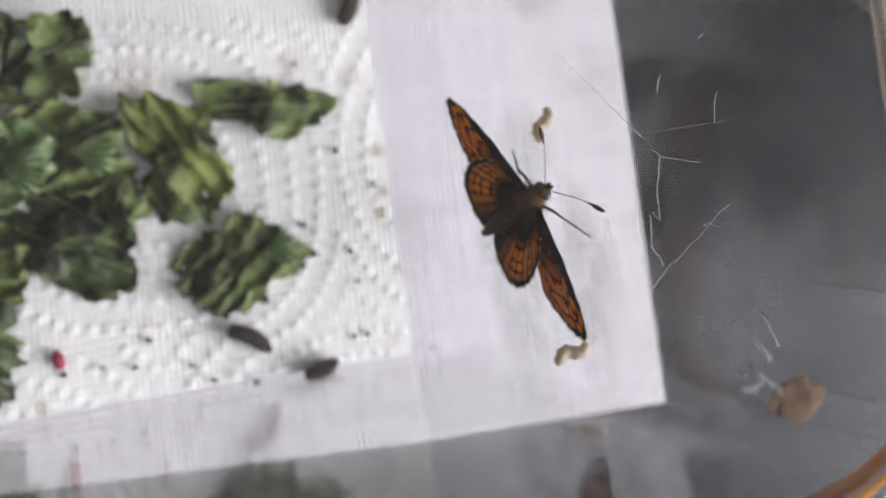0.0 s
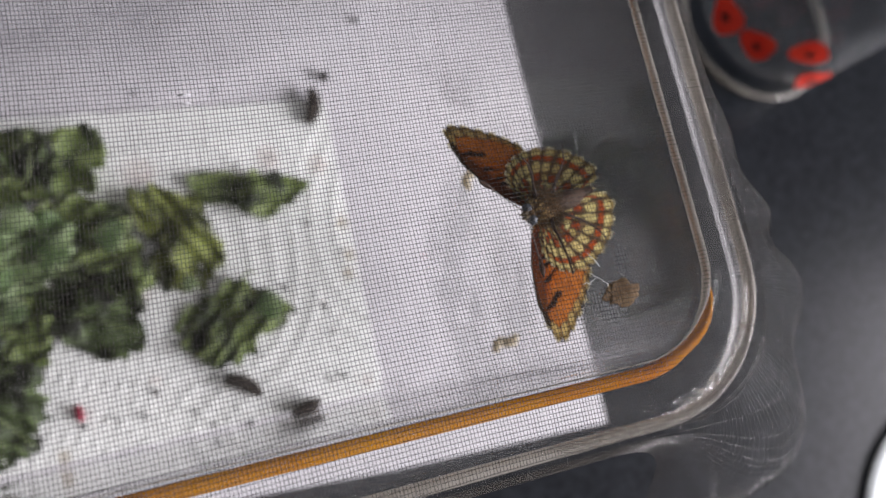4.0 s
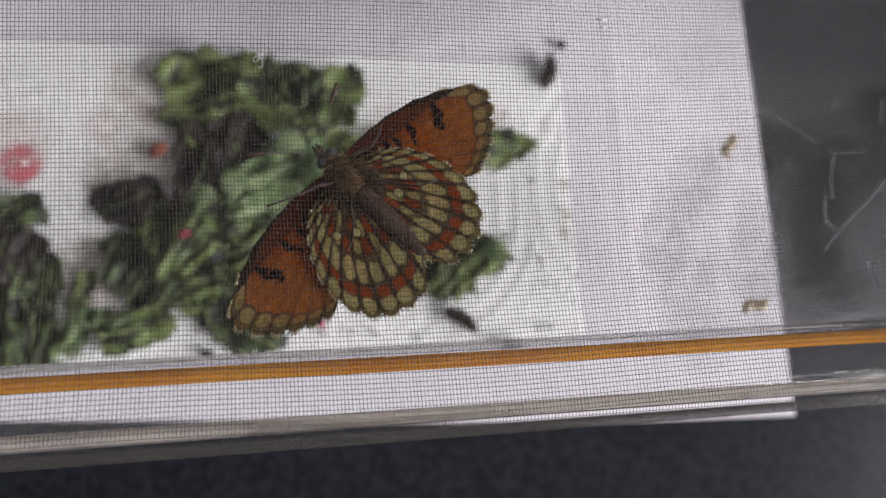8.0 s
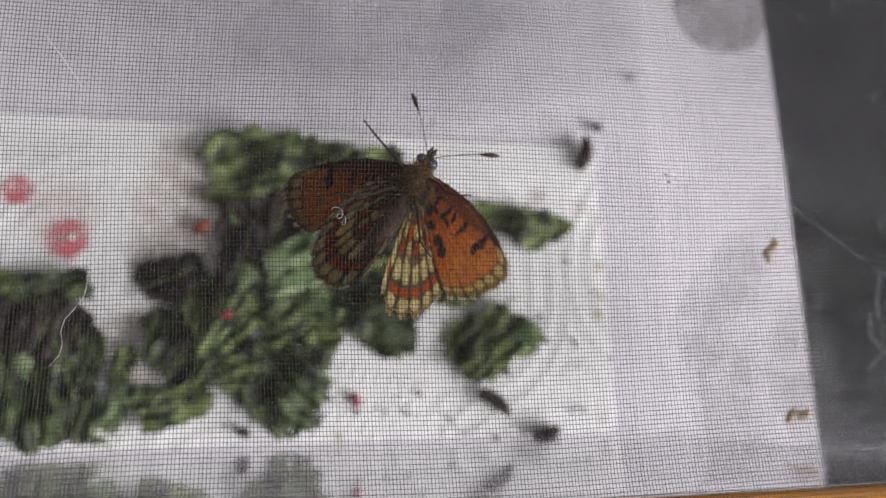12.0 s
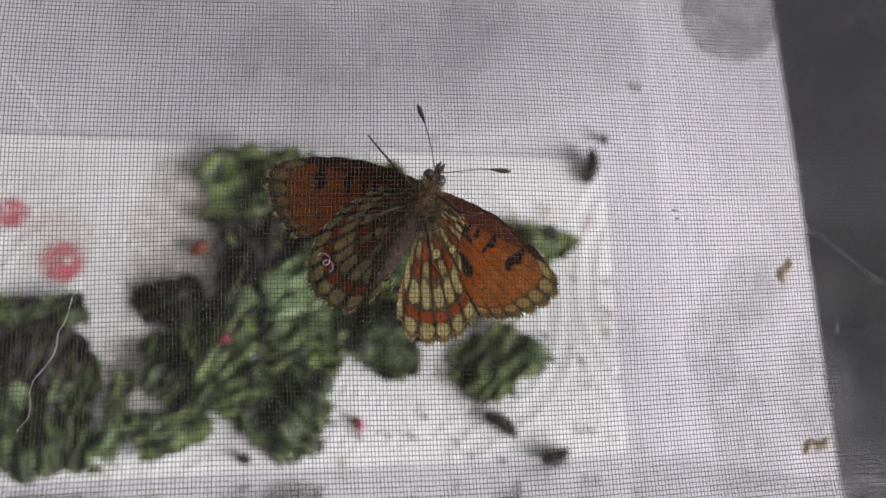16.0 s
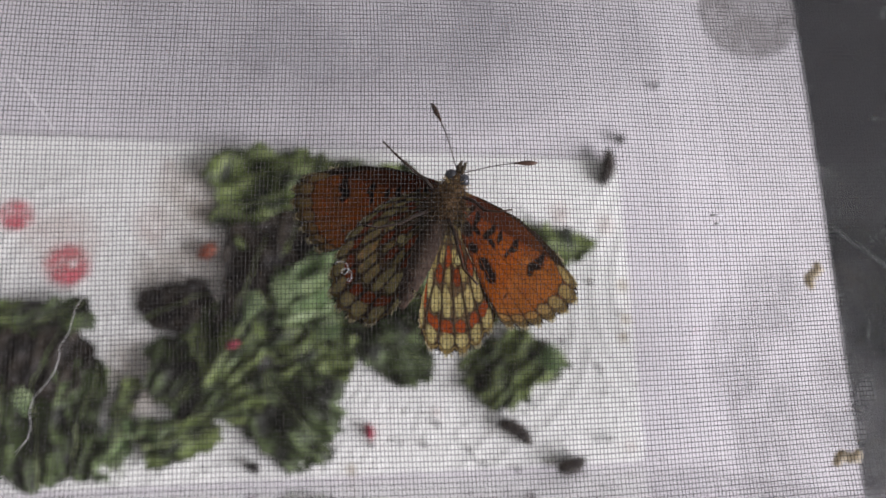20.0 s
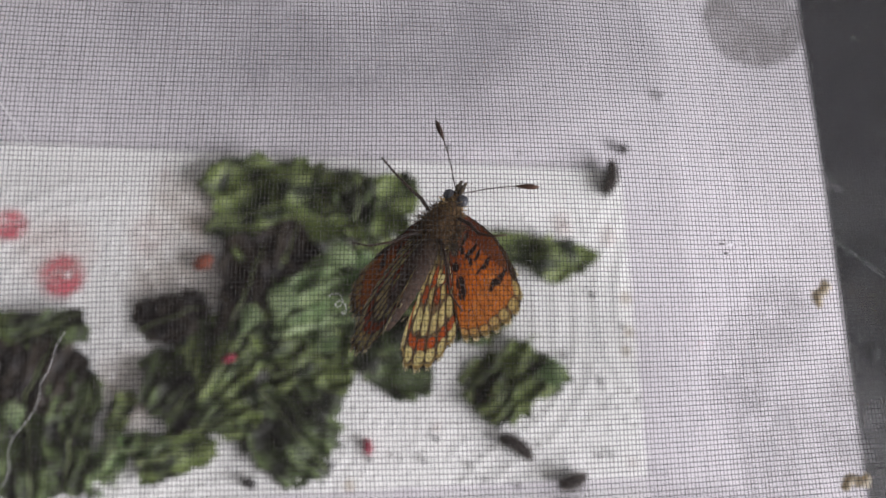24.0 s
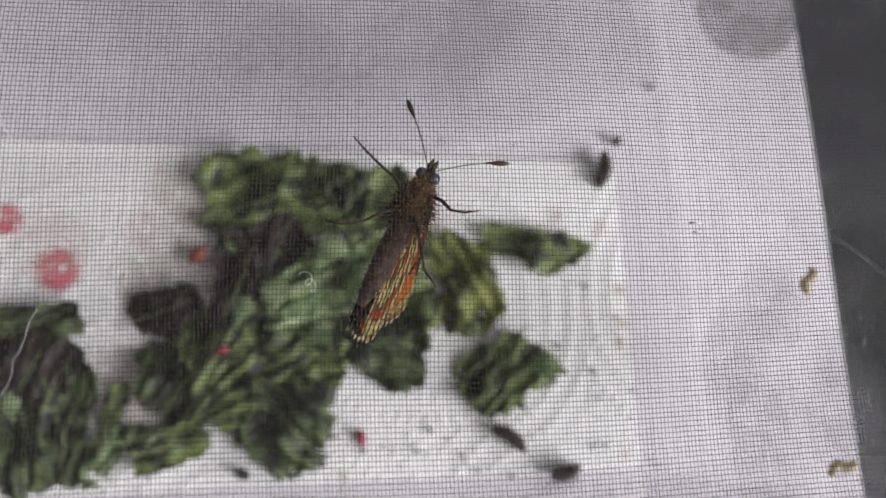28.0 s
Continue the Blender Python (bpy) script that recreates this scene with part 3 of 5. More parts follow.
build_leaf(-168.4, 100.2, (21, 19, 14, 13, 13, 14, 18, 21, 16, 18, 17, 15, 14, 10, 12, 18), 12, 5, LEAF_GREEN, "broad wilted green leaf with pointed corners", 6.0, 5.0, 0.8, 1.4, grow=1.22)
build_leaf(-142.5, 99.9, (10, 12, 12, 9, 8, 8, 10, 11, 11, 12, 10, 9, 9, 10, 12, 10), 30, 4, LEAF_GREEN, "dark green curled leaf at the back of the heap", 6.0, 4.0, 1.5, 1.4, grow=1.22)
build_leaf(-147, 101, (5, 5, 6, 6, 6, 5, 5, 5, 6, 6, 6, 6, 6, 6, 5, 5), 80, 24, LEAF_DARK, "small blackish curled scrap of leaf", 4.0, 3.0, 1.2, 6.0, grow=1.22)
build_leaf(-155.7, 74.2, (15, 15, 14, 11, 10, 9, 9, 11, 13, 15, 17, 12, 8, 8, 8, 10), 16, 6, LEAF_PALE, "pale green leaf turned over, with fine ribs", 7.0, 8.0, 0.8, 3.5, ((6, 2, -20, 9, 95), (-6, -1, 190, 9, 80)), None, 1.2, grow=1.22)
build_leaf(-141.7, 58.6, (16, 12, 11, 7, 5, 5, 14, 21, 13, 9, 7, 7, 9, 14, 14, 15), -28, 7, LEAF_DARK, "dark folded leaf with ragged corners", 5.0, 4.0, 1.3, 1.2, grow=1.22)
build_leaf(-129, 66, (6, 6, 7, 7, 7, 6, 5, 5, 5, 6, 7, 7, 6, 5, 5, 6), 60, 8, LEAF_GREEN, "small green leaf end bent upwards", 5.0, 3.0, 1.2, 2.0, grow=1.22)
build_leaf(-178.8, 61.2, (13, 14, 12, 10, 9, 9, 9, 12, 13, 12, 13, 10, 9, 9, 9, 11), 55, 9, LEAF_GREEN, "striped green leaf in the middle of the heap", 8.0, 7.0, 0.7, 4.0, ((1, 2, 60, 8, 60),), None, 1.3, grow=1.22)
build_leaf(-196.5, 69.0, (8, 8, 9, 7, 6, 6, 7, 8, 9, 9, 8, 6, 6, 6, 7, 7), 20, 10, LEAF_BROWN, "nearly black shrivelled leaf at the side of the heap", 7.0, 3.0, 1.2, 2.5, grow=1.22)
build_leaf(-177.3, 75.5, (7, 8, 11, 12, 13, 13, 9, 6, 6, 6, 9, 14, 12, 9, 8, 7), 72, 17, LEAF_BROWN, "withered grey-brown leaf twisted into a strip", 7.0, 3.0, 1.0, 3.5, grow=1.22)
build_leaf(-165.6, 39.8, (12, 12, 11, 12, 14, 12, 11, 12, 14, 12, 11, 12, 14, 13, 13, 12), -50, 12, LEAF_DARK, "dark green rounded leaf with pale edge", 6.5, 5.0, 0.5, 1.3, grow=1.22)
build_leaf(-189.5, 51.0, (11, 13, 11, 11, 14, 11, 11, 13, 12, 12, 12, 13, 11, 11, 13, 12), 46, 11, LEAF_DARK, "large dull green leaf, wilted and folded", 6.5, 6.0, 0.8, 1.8, ((3, 2, 40, 9, 55),), grow=1.22)
build_leaf(-195, 33.7, (9, 9, 8, 5, 4, 5, 6, 9, 9, 8, 9, 6, 5, 5, 5, 7), 14, 13, LEAF_GREEN, "small torn green leaf", 3.5, 4.0, 1.1, 1.2, grow=1.22)
build_leaf(-241, 65, (10, 9, 8, 6, 6, 7, 9, 10, 10, 10, 9, 8, 8, 9, 10, 10), 20, 15, LEAF_GREEN, "dull green leaf beside the pink stains", 5.0, 4.0, 0.9, 1.3)
build_leaf(-227, 67, (9, 9, 7, 4, 4, 4, 5, 8, 10, 8, 6, 5, 5, 6, 7, 8), 25, 14, LEAF_DARK, "dark three-cornered scrap of leaf beside the pink stains", 5.0, 3.0, 1.1, 3.5)
build_leaf(-229, 55, (12, 11, 10, 9, 9, 10, 12, 13, 13, 12, 11, 10, 10, 11, 12, 12), 70, 36, LEAF_BROWN, "withered violet-brown leaf with a grey stalk", 6.0, 6.0, 1.1, 3.0)
build_leaf(-230, 37, (7, 8, 11, 15, 16, 14, 10, 8, 7, 8, 10, 13, 14, 13, 10, 8), 96, 37, LEAF_DARK, "long dark green leaf hanging in folds", 6.0, 5.0, 0.9, 1.3, ((-2, 4, 100, 7, 60),))
build_leaf(-219, 41, (4, 5, 8, 13, 15, 12, 7, 4, 4, 5, 8, 14, 16, 13, 7, 4), 78, 38, LEAF_DARK, "narrow dull green leaf with torn edges", 5.0, 5.0, 0.9, 2.0)
build_leaf(-239, 40, (7, 8, 9, 14, 15, 13, 9, 8, 8, 8, 9, 12, 13, 12, 9, 7), 84, 39, LEAF_DARK, "limp dark green leaf drooping beside a dark one", 5.0, 4.0, 0.9, 1.6)
build_leaf(-209, 44, (3, 4, 5, 6, 6, 5, 4, 3, 3, 4, 5, 5, 4, 4, 3, 3), 60, 40, LEAF_GREEN, "small torn scrap of green leaf", 3.0, 3.0, 1.1, 1.2)
build_leaf(-202, 36, (6, 5, 4, 3, 3, 3, 4, 6, 6, 4, 4, 3, 3, 4, 5, 6), 24, 41, LEAF_PALE, "small pale scrap of leaf", 2.5, 3.0, 1.1, 1.2)
build_leaf(-139, 80, (13, 12, 10, 9, 9, 10, 11, 12, 13, 13, 12, 11, 11, 12, 13, 14), 25, 31, LEAF_GREEN, "green leaf with a pale ribbed corner, in the heap", 6.0, 6.0, 0.9, 2.0, ((3, -2, -10, 9, 90), (-8, 3, 160, 9, 80)), None, 1.2)
build_leaf(-137, 66, (10, 9, 8, 8, 9, 10, 11, 11, 10, 9, 9, 10, 12, 13, 13, 12), -35, 32, LEAF_DARK, "dark wilted leaf under the paler ones", 5.0, 4.0, 1.0, 1.2)
build_leaf(-160, 57, (12, 11, 10, 10, 11, 12, 12, 12, 12, 11, 10, 10, 11, 12, 12, 12), 30, 33, LEAF_GREEN, "crumpled green leaf in the heap", 6.0, 6.0, 0.9, 1.5, ((0, 2, 30, 8, 70),))
build_leaf(-168, 84, (11, 11, 11, 12, 12, 11, 10, 10, 10, 10, 11, 12, 12, 12, 11, 11), 66, 34, LEAF_BROWN, "withered dark brown leaf between green ones", 5.0, 4.0, 1.0, 1.5)
build_leaf(-183, 46, (10, 9, 9, 9, 9, 10, 10, 9, 9, 9, 9, 9, 9, 9, 10, 10), 40, 35, LEAF_GREEN, "mottled green leaf folded over a dark one", 5.0, 6.0, 0.9, 1.3, ((-2, 3, 70, 8, 60),))
build_leaf(-212, 31, (4, 5, 6, 8, 7, 5, 4, 3, 4, 5, 6, 7, 6, 5, 4, 4), 64, 16, LEAF_PALE, "thin pale green leaf, half see-through", 2.5, 4.0, 1.0, 1.2, grow=1.22)


# caterpillars
GRUB = mat("caterpillar_skin", (0.010, 0.007, 0.006), 0.6, color2=(0.028, 0.020, 0.016), scale=900.0, bump=0.0002, bump_scale=2200.0, spec=0.2)
GRUB_DOT = mat("caterpillar_dot", (0.55, 0.47, 0.36), 0.7, color2=(0.30, 0.25, 0.2), scale=900.0)


def build_grub(x, y, rot, length, bend, label, seed, z=0.0016, r0=0.0021):
    rng = random.Random(seed)
    thing = tagged(new("caterpillar"), label, "caterpillar", group="caterpillars in the box")
    thing.location, thing.rotation_euler = (x, y, z + r0 * 0.85), (0, 0, radians(rot))
    n = 45
    path, rad = [], []
    for i in range(n):
        u = i / (n - 1)
        path.append((length * (u - 0.5), bend * math.sin(math.pi * u), 0))
        env = (math.sin(math.pi * min(1, max(0, 0.06 + 0.90 * u)))) ** 0.28
        rad.append(r0 * env * (0.90 + 0.13 * abs(math.sin(u * math.pi * 11))))
    mesh_ob("body", *tube(path, rad, 12), GRUB, thing)
    dots, spikes = [], []
    for i in range(2, n - 2, 4):
        for a in (20, 55, 90, 125, 160):
            p = Vector(path[i])
            d = Vector((rng.uniform(-0.15, 0.15), math.cos(radians(a)), math.sin(radians(a)))).normalized()
            dots.append(tube([p + d * rad[i] * 0.97, p + d * (rad[i] * 1.08)], [0.00015, 0.00007], 5))
            spikes.append(tube([p + d * rad[i] * 0.95, p + d * (rad[i] * 1.35)], [0.00009, 0.00002], 4))
    mesh_ob("pale_dots", *merge(*dots), GRUB_DOT, thing, "rows of tiny pale dots")
    mesh_ob("spines", *merge(*spikes), GRUB, thing)
    hv, hf = tube([(length / 2 - 0.0008, 0, 0), (length / 2 - 0.0002, 0, 0), (length / 2 + 0.0006, 0, 0), (length / 2 + 0.001, 0, 0)], [0.0006, 0.0010, 0.0009, 0.0004], 8)
    mesh_ob("head", hv, hf, GRUB, thing)
    return thing


build_grub(-104.5 * mm, 31.5 * mm, -34, 0.0100, 0.0010, "dark bristly caterpillar with pale dots, on the kitchen paper", 1)
build_grub(-89 * mm, 22.2 * mm, 14, 0.0078, -0.0004, "short dark caterpillar at the edge of the kitchen paper", 2)
build_grub(-71 * mm, 110 * mm, 74, 0.0105, -0.0012, "brown curved caterpillar at the corner of the kitchen paper", 3, 0.0006)


# crumbs, droppings, stains and painted shade
CRUMB = mat("dark_crumb", (0.015, 0.013, 0.014), 0.6, color2=(0.04, 0.035, 0.032), scale=1500.0)
BERRY = mat("red_petal", (0.16, 0.012, 0.03), 0.5, color2=(0.36, 0.04, 0.07), scale=400.0, bump=0.0003, bump_scale=900.0)
SPECK = mat("white_speck", (0.6, 0.6, 0.6), 0.8, color2=(0.75, 0.75, 0.74), scale=900.0)
GREYB = mat("grey_smudge", (0.55, 0.54, 0.56), 0.9, color2=(0.62, 0.61, 0.62), scale=200.0)
BROWNRED = mat("rust_petal", (0.17, 0.035, 0.02), 0.6, color2=(0.25, 0.08, 0.04), scale=400.0)


def lump(r, seed, stretch=(1, 1, 1), rough=0.3, sub=2):
    bm = bmesh.new()
    bmesh.ops.create_icosphere(bm, subdivisions=sub, radius=1.0)
    off = Vector((seed * 2.3, seed * 1.1, seed * 5.7))
    for v in bm.verts:
        k = 1 + rough * noise.noise(v.co * 1.7 + off)
        v.co = Vector((v.co.x * stretch[0], v.co.y * stretch[1], v.co.z * stretch[2])) * (r * k)
    return bm


def build_crumb(x, y, r, seed, material=CRUMB, name="dropping", label="tiny dark caterpillar dropping", cat="dropping", stretch=(1.2, 0.9, 0.7), rot=0, z=None):
    ob = tagged(part(name, lump(r, seed, stretch), material), label, cat, group="crumbs in the box")
    zz = (0.0016 + r * 0.5) if z is None else z
    ob.location, ob.rotation_euler = (x, y, zz), (0, 0, radians(rot))
    return ob


for k, (x, y) in enumerate(((-152, 53), (-149.7, 51.8), (-126.1, 34.8), (-117.7, 27.8), (-129.8, 29.2), (-136.6, 30.1), (-113.2, 23.4), (-103.9, 21.4), (-79.9, 28.3), (-76.4, 28.5),
                            (-77.1, 41.6), (-77.8, 49), (-88.3, 56.6), (-85.4, 95.8), (-78.2, 73.9), (-69.9, 64.5), (-154.5, 29.1), (-144.5, 30), (-98, 118), (-120, 119))):
    build_crumb(x * mm, y * mm, 0.00052 + 0.00025 * ((k * 7) % 5) / 5, k, rot=k * 50)
build_crumb(-60.5 * mm, 22.4 * mm, 0.0005, 31, z=0.0004)
build_crumb(-64.5 * mm, 120 * mm, 0.0015, 32, CRUMB, "dropping", "round dark dropping beside the kitchen paper", "dropping", (1, 1.05, 0.8), 10, 0.0008)
build_crumb(-49.4 * mm, 138 * mm, 0.0014, 33, GREYB, "dropping", "small grey crumb on the box floor", "crumb", (1.3, 0.9, 0.5), 10, 0.0004)
build_crumb(-145 * mm, 33.5 * mm, 0.0019, 34, BERRY, "flower_petal", "small crumpled crimson petal on the kitchen paper", "petal", (0.7, 1.25, 0.5), 8)
build_crumb(-176 * mm, 25.5 * mm, 0.0018, 35, CRUMB, "dropping", "dark shrivelled bud by the leaf heap", "bud", (1.2, 0.8, 0.7), -20)
build_crumb(-189 * mm, 84 * mm, 0.0026, 36, BROWNRED, "flower_petal", "rust-red dried petal among the leaves", "petal", (1.2, 0.8, 0.6), 30, 0.004)
build_crumb(-180 * mm, 57 * mm, 0.0014, 37, BERRY, "flower_petal", "tiny red petal lying on a leaf", "petal", (1.3, 0.7, 0.5), 20, 0.0165)

# white specks of dust on the worktop in front of the box
rng_ = random.Random(77)
for k in range(16):
    build_crumb(rng_.uniform(-0.22, 0.02), rng_.uniform(-0.075, -0.010), 0.00022 + 0.0003 * rng_.random() ** 2, 60 + k, SPECK, "speck", "tiny white speck of dust on the black worktop", "speck", (1.6, 0.7, 0.5), k * 37, -0.0012)


def build_stain_or_shade(x, y, r, seed, material, label, z=None, squash=0.8, rot=0):
    """A soaked or shade-coloured patch: a thin film on the paper that follows its relief, with an uneven rim."""
    bm = bmesh.new()
    ringv = []
    off = seed * 3.1
    cen = bm.verts.new((0, 0, 0))
    for q in (0.4, 0.75, 1.0):
        ringv.append([bm.verts.new((r * q * (1 + 0.22 * noise.noise(Vector((math.cos(a) * 1.3 + off, math.sin(a) * 1.3, 0)))) * math.cos(a),
                                    squash * r * q * (1 + 0.22 * noise.noise(Vector((math.cos(a) * 1.3 + off, math.sin(a) * 1.3, 4)))) * math.sin(a), 0)) for a in [2 * math.pi * k / 28 for k in range(28)]])
    for k in range(28):
        bm.faces.new((cen, ringv[0][k], ringv[0][(k + 1) % 28]))
        for q in (0, 1):
            bm.faces.new((ringv[q][k], ringv[q + 1][k], ringv[q + 1][(k + 1) % 28], ringv[q][(k + 1) % 28]))
    c, s = math.cos(radians(rot)), math.sin(radians(rot))
    for v in bm.verts:
        X, Y = v.co.x * c - v.co.y * s, v.co.x * s + v.co.y * c
        zz = (towel_z(x + X, y + Y) + 0.00012) if z is None else z
        v.co = Vector((X, Y, zz))
    ob = tagged(part("stain", bm, material), label, "stain", group="stains on the paper")
    ob.location = (x, y, 0)
    return ob


def film(name, color, strength, scale=260.0, crisp=0.22):
    """A dried soak mark, or shade or haze put into colour: see-through film, denser in patches."""
    m = bpy.data.materials.new(name)
    m.use_nodes = True
    nt = m.node_tree
    b = nt.nodes["Principled BSDF"]
    b.inputs["Base Color"].default_value = (*color, 1)
    b.inputs["Roughness"].default_value = 0.9
    tc = nt.nodes.new("ShaderNodeTexCoord")
    n1 = nt.nodes.new("ShaderNodeTexNoise")
    n1.inputs["Scale"].default_value, n1.inputs["Detail"].default_value = scale, 4.0
    mr = nt.nodes.new("ShaderNodeMapRange")
    mr.inputs["From Min"].default_value, mr.inputs["From Max"].default_value = 0.35, 0.65
    mr.inputs["To Min"].default_value, mr.inputs["To Max"].default_value = strength * 0.45, strength
    nt.links.new(tc.outputs["Object"], n1.inputs["Vector"])
    nt.links.new(n1.outputs["Fac"], mr.inputs["Value"])
    vd = nt.nodes.new("ShaderNodeVectorMath")
    vd.operation = "DISTANCE"
    vd.inputs[1].default_value = (0.5, 0.5, 0.5)
    sx = nt.nodes.new("ShaderNodeMapping")
    sx.inputs["Scale"].default_value, sx.inputs["Location"].default_value = (1, 1, 0), (0, 0, 0.5)
    nt.links.new(tc.outputs["Generated"], sx.inputs["Vector"])
    nt.links.new(sx.outputs[0], vd.inputs[0])
    fall = nt.nodes.new("ShaderNodeMapRange")
    fall.inputs["From Min"].default_value, fall.inputs["From Max"].default_value = 0.5, crisp
    nt.links.new(vd.outputs["Value"], fall.inputs["Value"])
    mu = nt.nodes.new("ShaderNodeMath")
    mu.operation = "MULTIPLY"
    nt.links.new(mr.outputs[0], mu.inputs[0])
    nt.links.new(fall.outputs[0], mu.inputs[1])
    nt.links.new(mu.outputs[0], b.inputs["Alpha"])
    return m


F_TAN = film("tan_soak", (0.52, 0.40, 0.22), 0.55)
F_PINK = film("pink_soak", (0.66, 0.13, 0.16), 0.86, 140.0, 0.30)
F_FAINT = film("faint_soak", (0.62, 0.40, 0.34), 0.25, 150.0)
F_BROWN = film("brown_soak_shade", (0.46, 0.36, 0.27), 0.42, 90.0)
F_GREY = film("grey_patch", (0.33, 0.31, 0.30), 0.62, 60.0, 0.46)
F_HAZE = film("smear_and_veil", (0.76, 0.76, 0.78), 0.38, 110.0)
F_SHADE = film("paper_shade", (0.34, 0.33, 0.35), 0.58, 25.0)
# the wide brownish ones also put the soft shade round the leaves into colour
for x, y, r, m, lab in ((-68.3, 73, 2.6, F_TAN, "tan"), (-68, 63, 2.3, F_TAN, "tan"), (-69.3, 57.5, 2.4, F_TAN, "tan"), (-70, 26, 2.4, F_FAINT, "faint tan"), (-72, 92, 4.0, F_FAINT, "faint pink"),
                        (-86, 96, 4.5, F_FAINT, "faint pink"), (-226, 81, 7.6, F_PINK, "pink"), (-240, 95, 5.6, F_PINK, "pink"), (-201, 110, 2.8, F_FAINT, "small pink"), (-126, 38, 2.0, F_FAINT, "faint pink"),
                        (-150, 23.5, 2.2, F_TAN, "small tan"), (-122, 96, 6.0, F_FAINT, "faint brown"), (-205, 92, 7.0, F_FAINT, "faint brown"), (-112, 44, 5.0, F_FAINT, "faint brown"), (-128, 62, 6.0, F_FAINT, "faint brown"), (-196, 76, 17, F_BROWN, "wide brownish shade and"), (-193, 100, 15, F_BROWN, "wide brownish shade and"), (-206, 50, 14, F_BROWN, "wide brownish shade and"), (-228, 88, 13, F_FAINT, "wide faint pink")):
    build_stain_or_shade(x * mm, y * mm, r * mm, x, m, lab + " soak mark on the white kitchen paper", None, 0.85, x * 3)
build_stain_or_shade(-14 * mm, 166 * mm, 18 * mm, 5, F_GREY, "round grey patch on the sheet of paper", -0.00094, 0.95)
build_stain_or_shade(-45 * mm, 59 * mm, 0.5 * mm, 6, F_PINK, "tiny pink speck on the sheet of paper", -0.0002, 0.8)
# end-wall smears; the lit net's pale veil is put into their colour
for y, z, r, q, a in ((34, 34, 26, 0.8, 20), (50, 22, 24, 0.6, -30), (36, 66, 20, 0.7, 70), (33, 106, 17, 0.8, 40), (62, 44, 18, 0.7, 10)):
    ob = build_stain_or_shade(0, 0, r * mm, y + r, F_HAZE, "cloudy dried smear on the clear box wall, with a pale light veil painted in", 0.0, q, a)
    ob.location, ob.rotation_euler = (BX1 - 0.0003 - 0.00002 * (r - 18), y * mm, z * mm), (0, radians(90), 0)
# soft shade over the back of the paper, put in as a grey film
build_stain_or_shade(-165 * mm, 164 * mm, 112 * mm, 8, F_SHADE, "wide faint grey shade painted on the sheet of paper", -0.00097, 0.5)



# bits caught in the net, and cast skins hanging on silk
SILK = mat("silk_thread", (0.66, 0.66, 0.65), 0.5, color2=(0.74, 0.74, 0.73), scale=500.0, trans=0.2)
HUSK = mat("cast_skin", (0.58, 0.49, 0.33), 0.6, color2=(0.82, 0.76, 0.62), scale=500.0, amount=0.4, bump=0.0002, bump_scale=1500.0, trans=0.45)
FLAKE = mat("dry_flake", (0.10, 0.050, 0.018), 0.75, color2=(0.26, 0.17, 0.085), scale=350.0, amount=0.5, bump=0.0004, bump_scale=700.0)


def build_husk(x, y, z, rot, seed, label, length=0.0058):
    thing = tagged(new("cast_skin"), label, "cast skin", group="cast skins on silk")
    thing.location, thing.rotation_euler = (x, y, z), (radians(8), radians(-6), radians(rot))
    n = 13
    path = [(length * (i / (n - 1) - 0.5), 0.0009 * math.sin(i * 0.5), 0.0004 * math.sin(i * 0.9)) for i in range(n)]
    rad = [0.0011 * (0.35 + 0.65 * math.sin(math.pi * (0.1 + 0.8 * i / (n - 1)))) * (0.85 + 0.3 * (i % 2)) for i in range(n)]
    mesh_ob("skin", *tube(path, rad, 9), HUSK, thing)
    top = H - 0.0012 - z
    up = [(-length / 2, 0, 0), (-length / 2 - 0.0006, 0.0004, top * 0.5), (-length / 2 + 0.0004, -0.0003, top)]
    mesh_ob("silk", *tube(up, 0.00001, 4), SILK, thing, "fine silk thread up to the net")
    return thing


build_husk(-51.1 * mm, 64.6 * mm, 66 * mm, 78, 1, "pale cast caterpillar skin hanging on silk under the net")
build_husk(-55 * mm, 27.0 * mm, 74 * mm, 28, 2, "curled tan cast skin hanging on silk by the box wall")


def build_thread(points, r, label, name="silk_thread", material=SILK):
    v, f = tube([Vector(p) for p in points], r, 5)
    return tagged(mesh_ob(name, v, f, material), label, "thread")


def wavy(a, b, n, amp, seed):
    a, b = Vector(a), Vector(b)
    return [a.lerp(b, k / n) + amp * Vector((noise.noise(Vector((k * 0.4, seed, 0))), noise.noise(Vector((k * 0.4, seed, 5))), 0)) for k in range(n + 1)]


NZ = H + 0.0008
build_thread(wavy((-0.1852, 0.0372, NZ), (-0.1799, 0.0526, NZ), 12, 0.0012, 1), 0.00002, "pale curved fibre lying on the net", "fibre")
build_thread(wavy((-0.1883, 0.0769, NZ), (-0.1839, 0.0707, NZ), 8, 0.0008, 2), 0.00005, "short white fibre on the net", "fibre")
build_thread([(-0.1537 + 0.0010 * (k / 30) - 0.0006 * math.cos(k * 0.42) * (1 - k / 60), 0.0556 - 0.0016 * (k / 30) + 0.0005 * math.sin(k * 0.42), NZ) for k in range(31)], 0.00003, "tiny curled fibre on the net", "fibre")
build_thread([(-0.1102, 0.0611, NZ), (-0.1087, 0.0610, NZ + 0.0001)], 0.00012, "grey lint speck in the net", "lint", GREYB)
build_thread([(-0.1098, 0.0600, NZ), (-0.1089, 0.0600, NZ + 0.0001)], 0.00012, "grey lint speck in the net", "lint", GREYB)


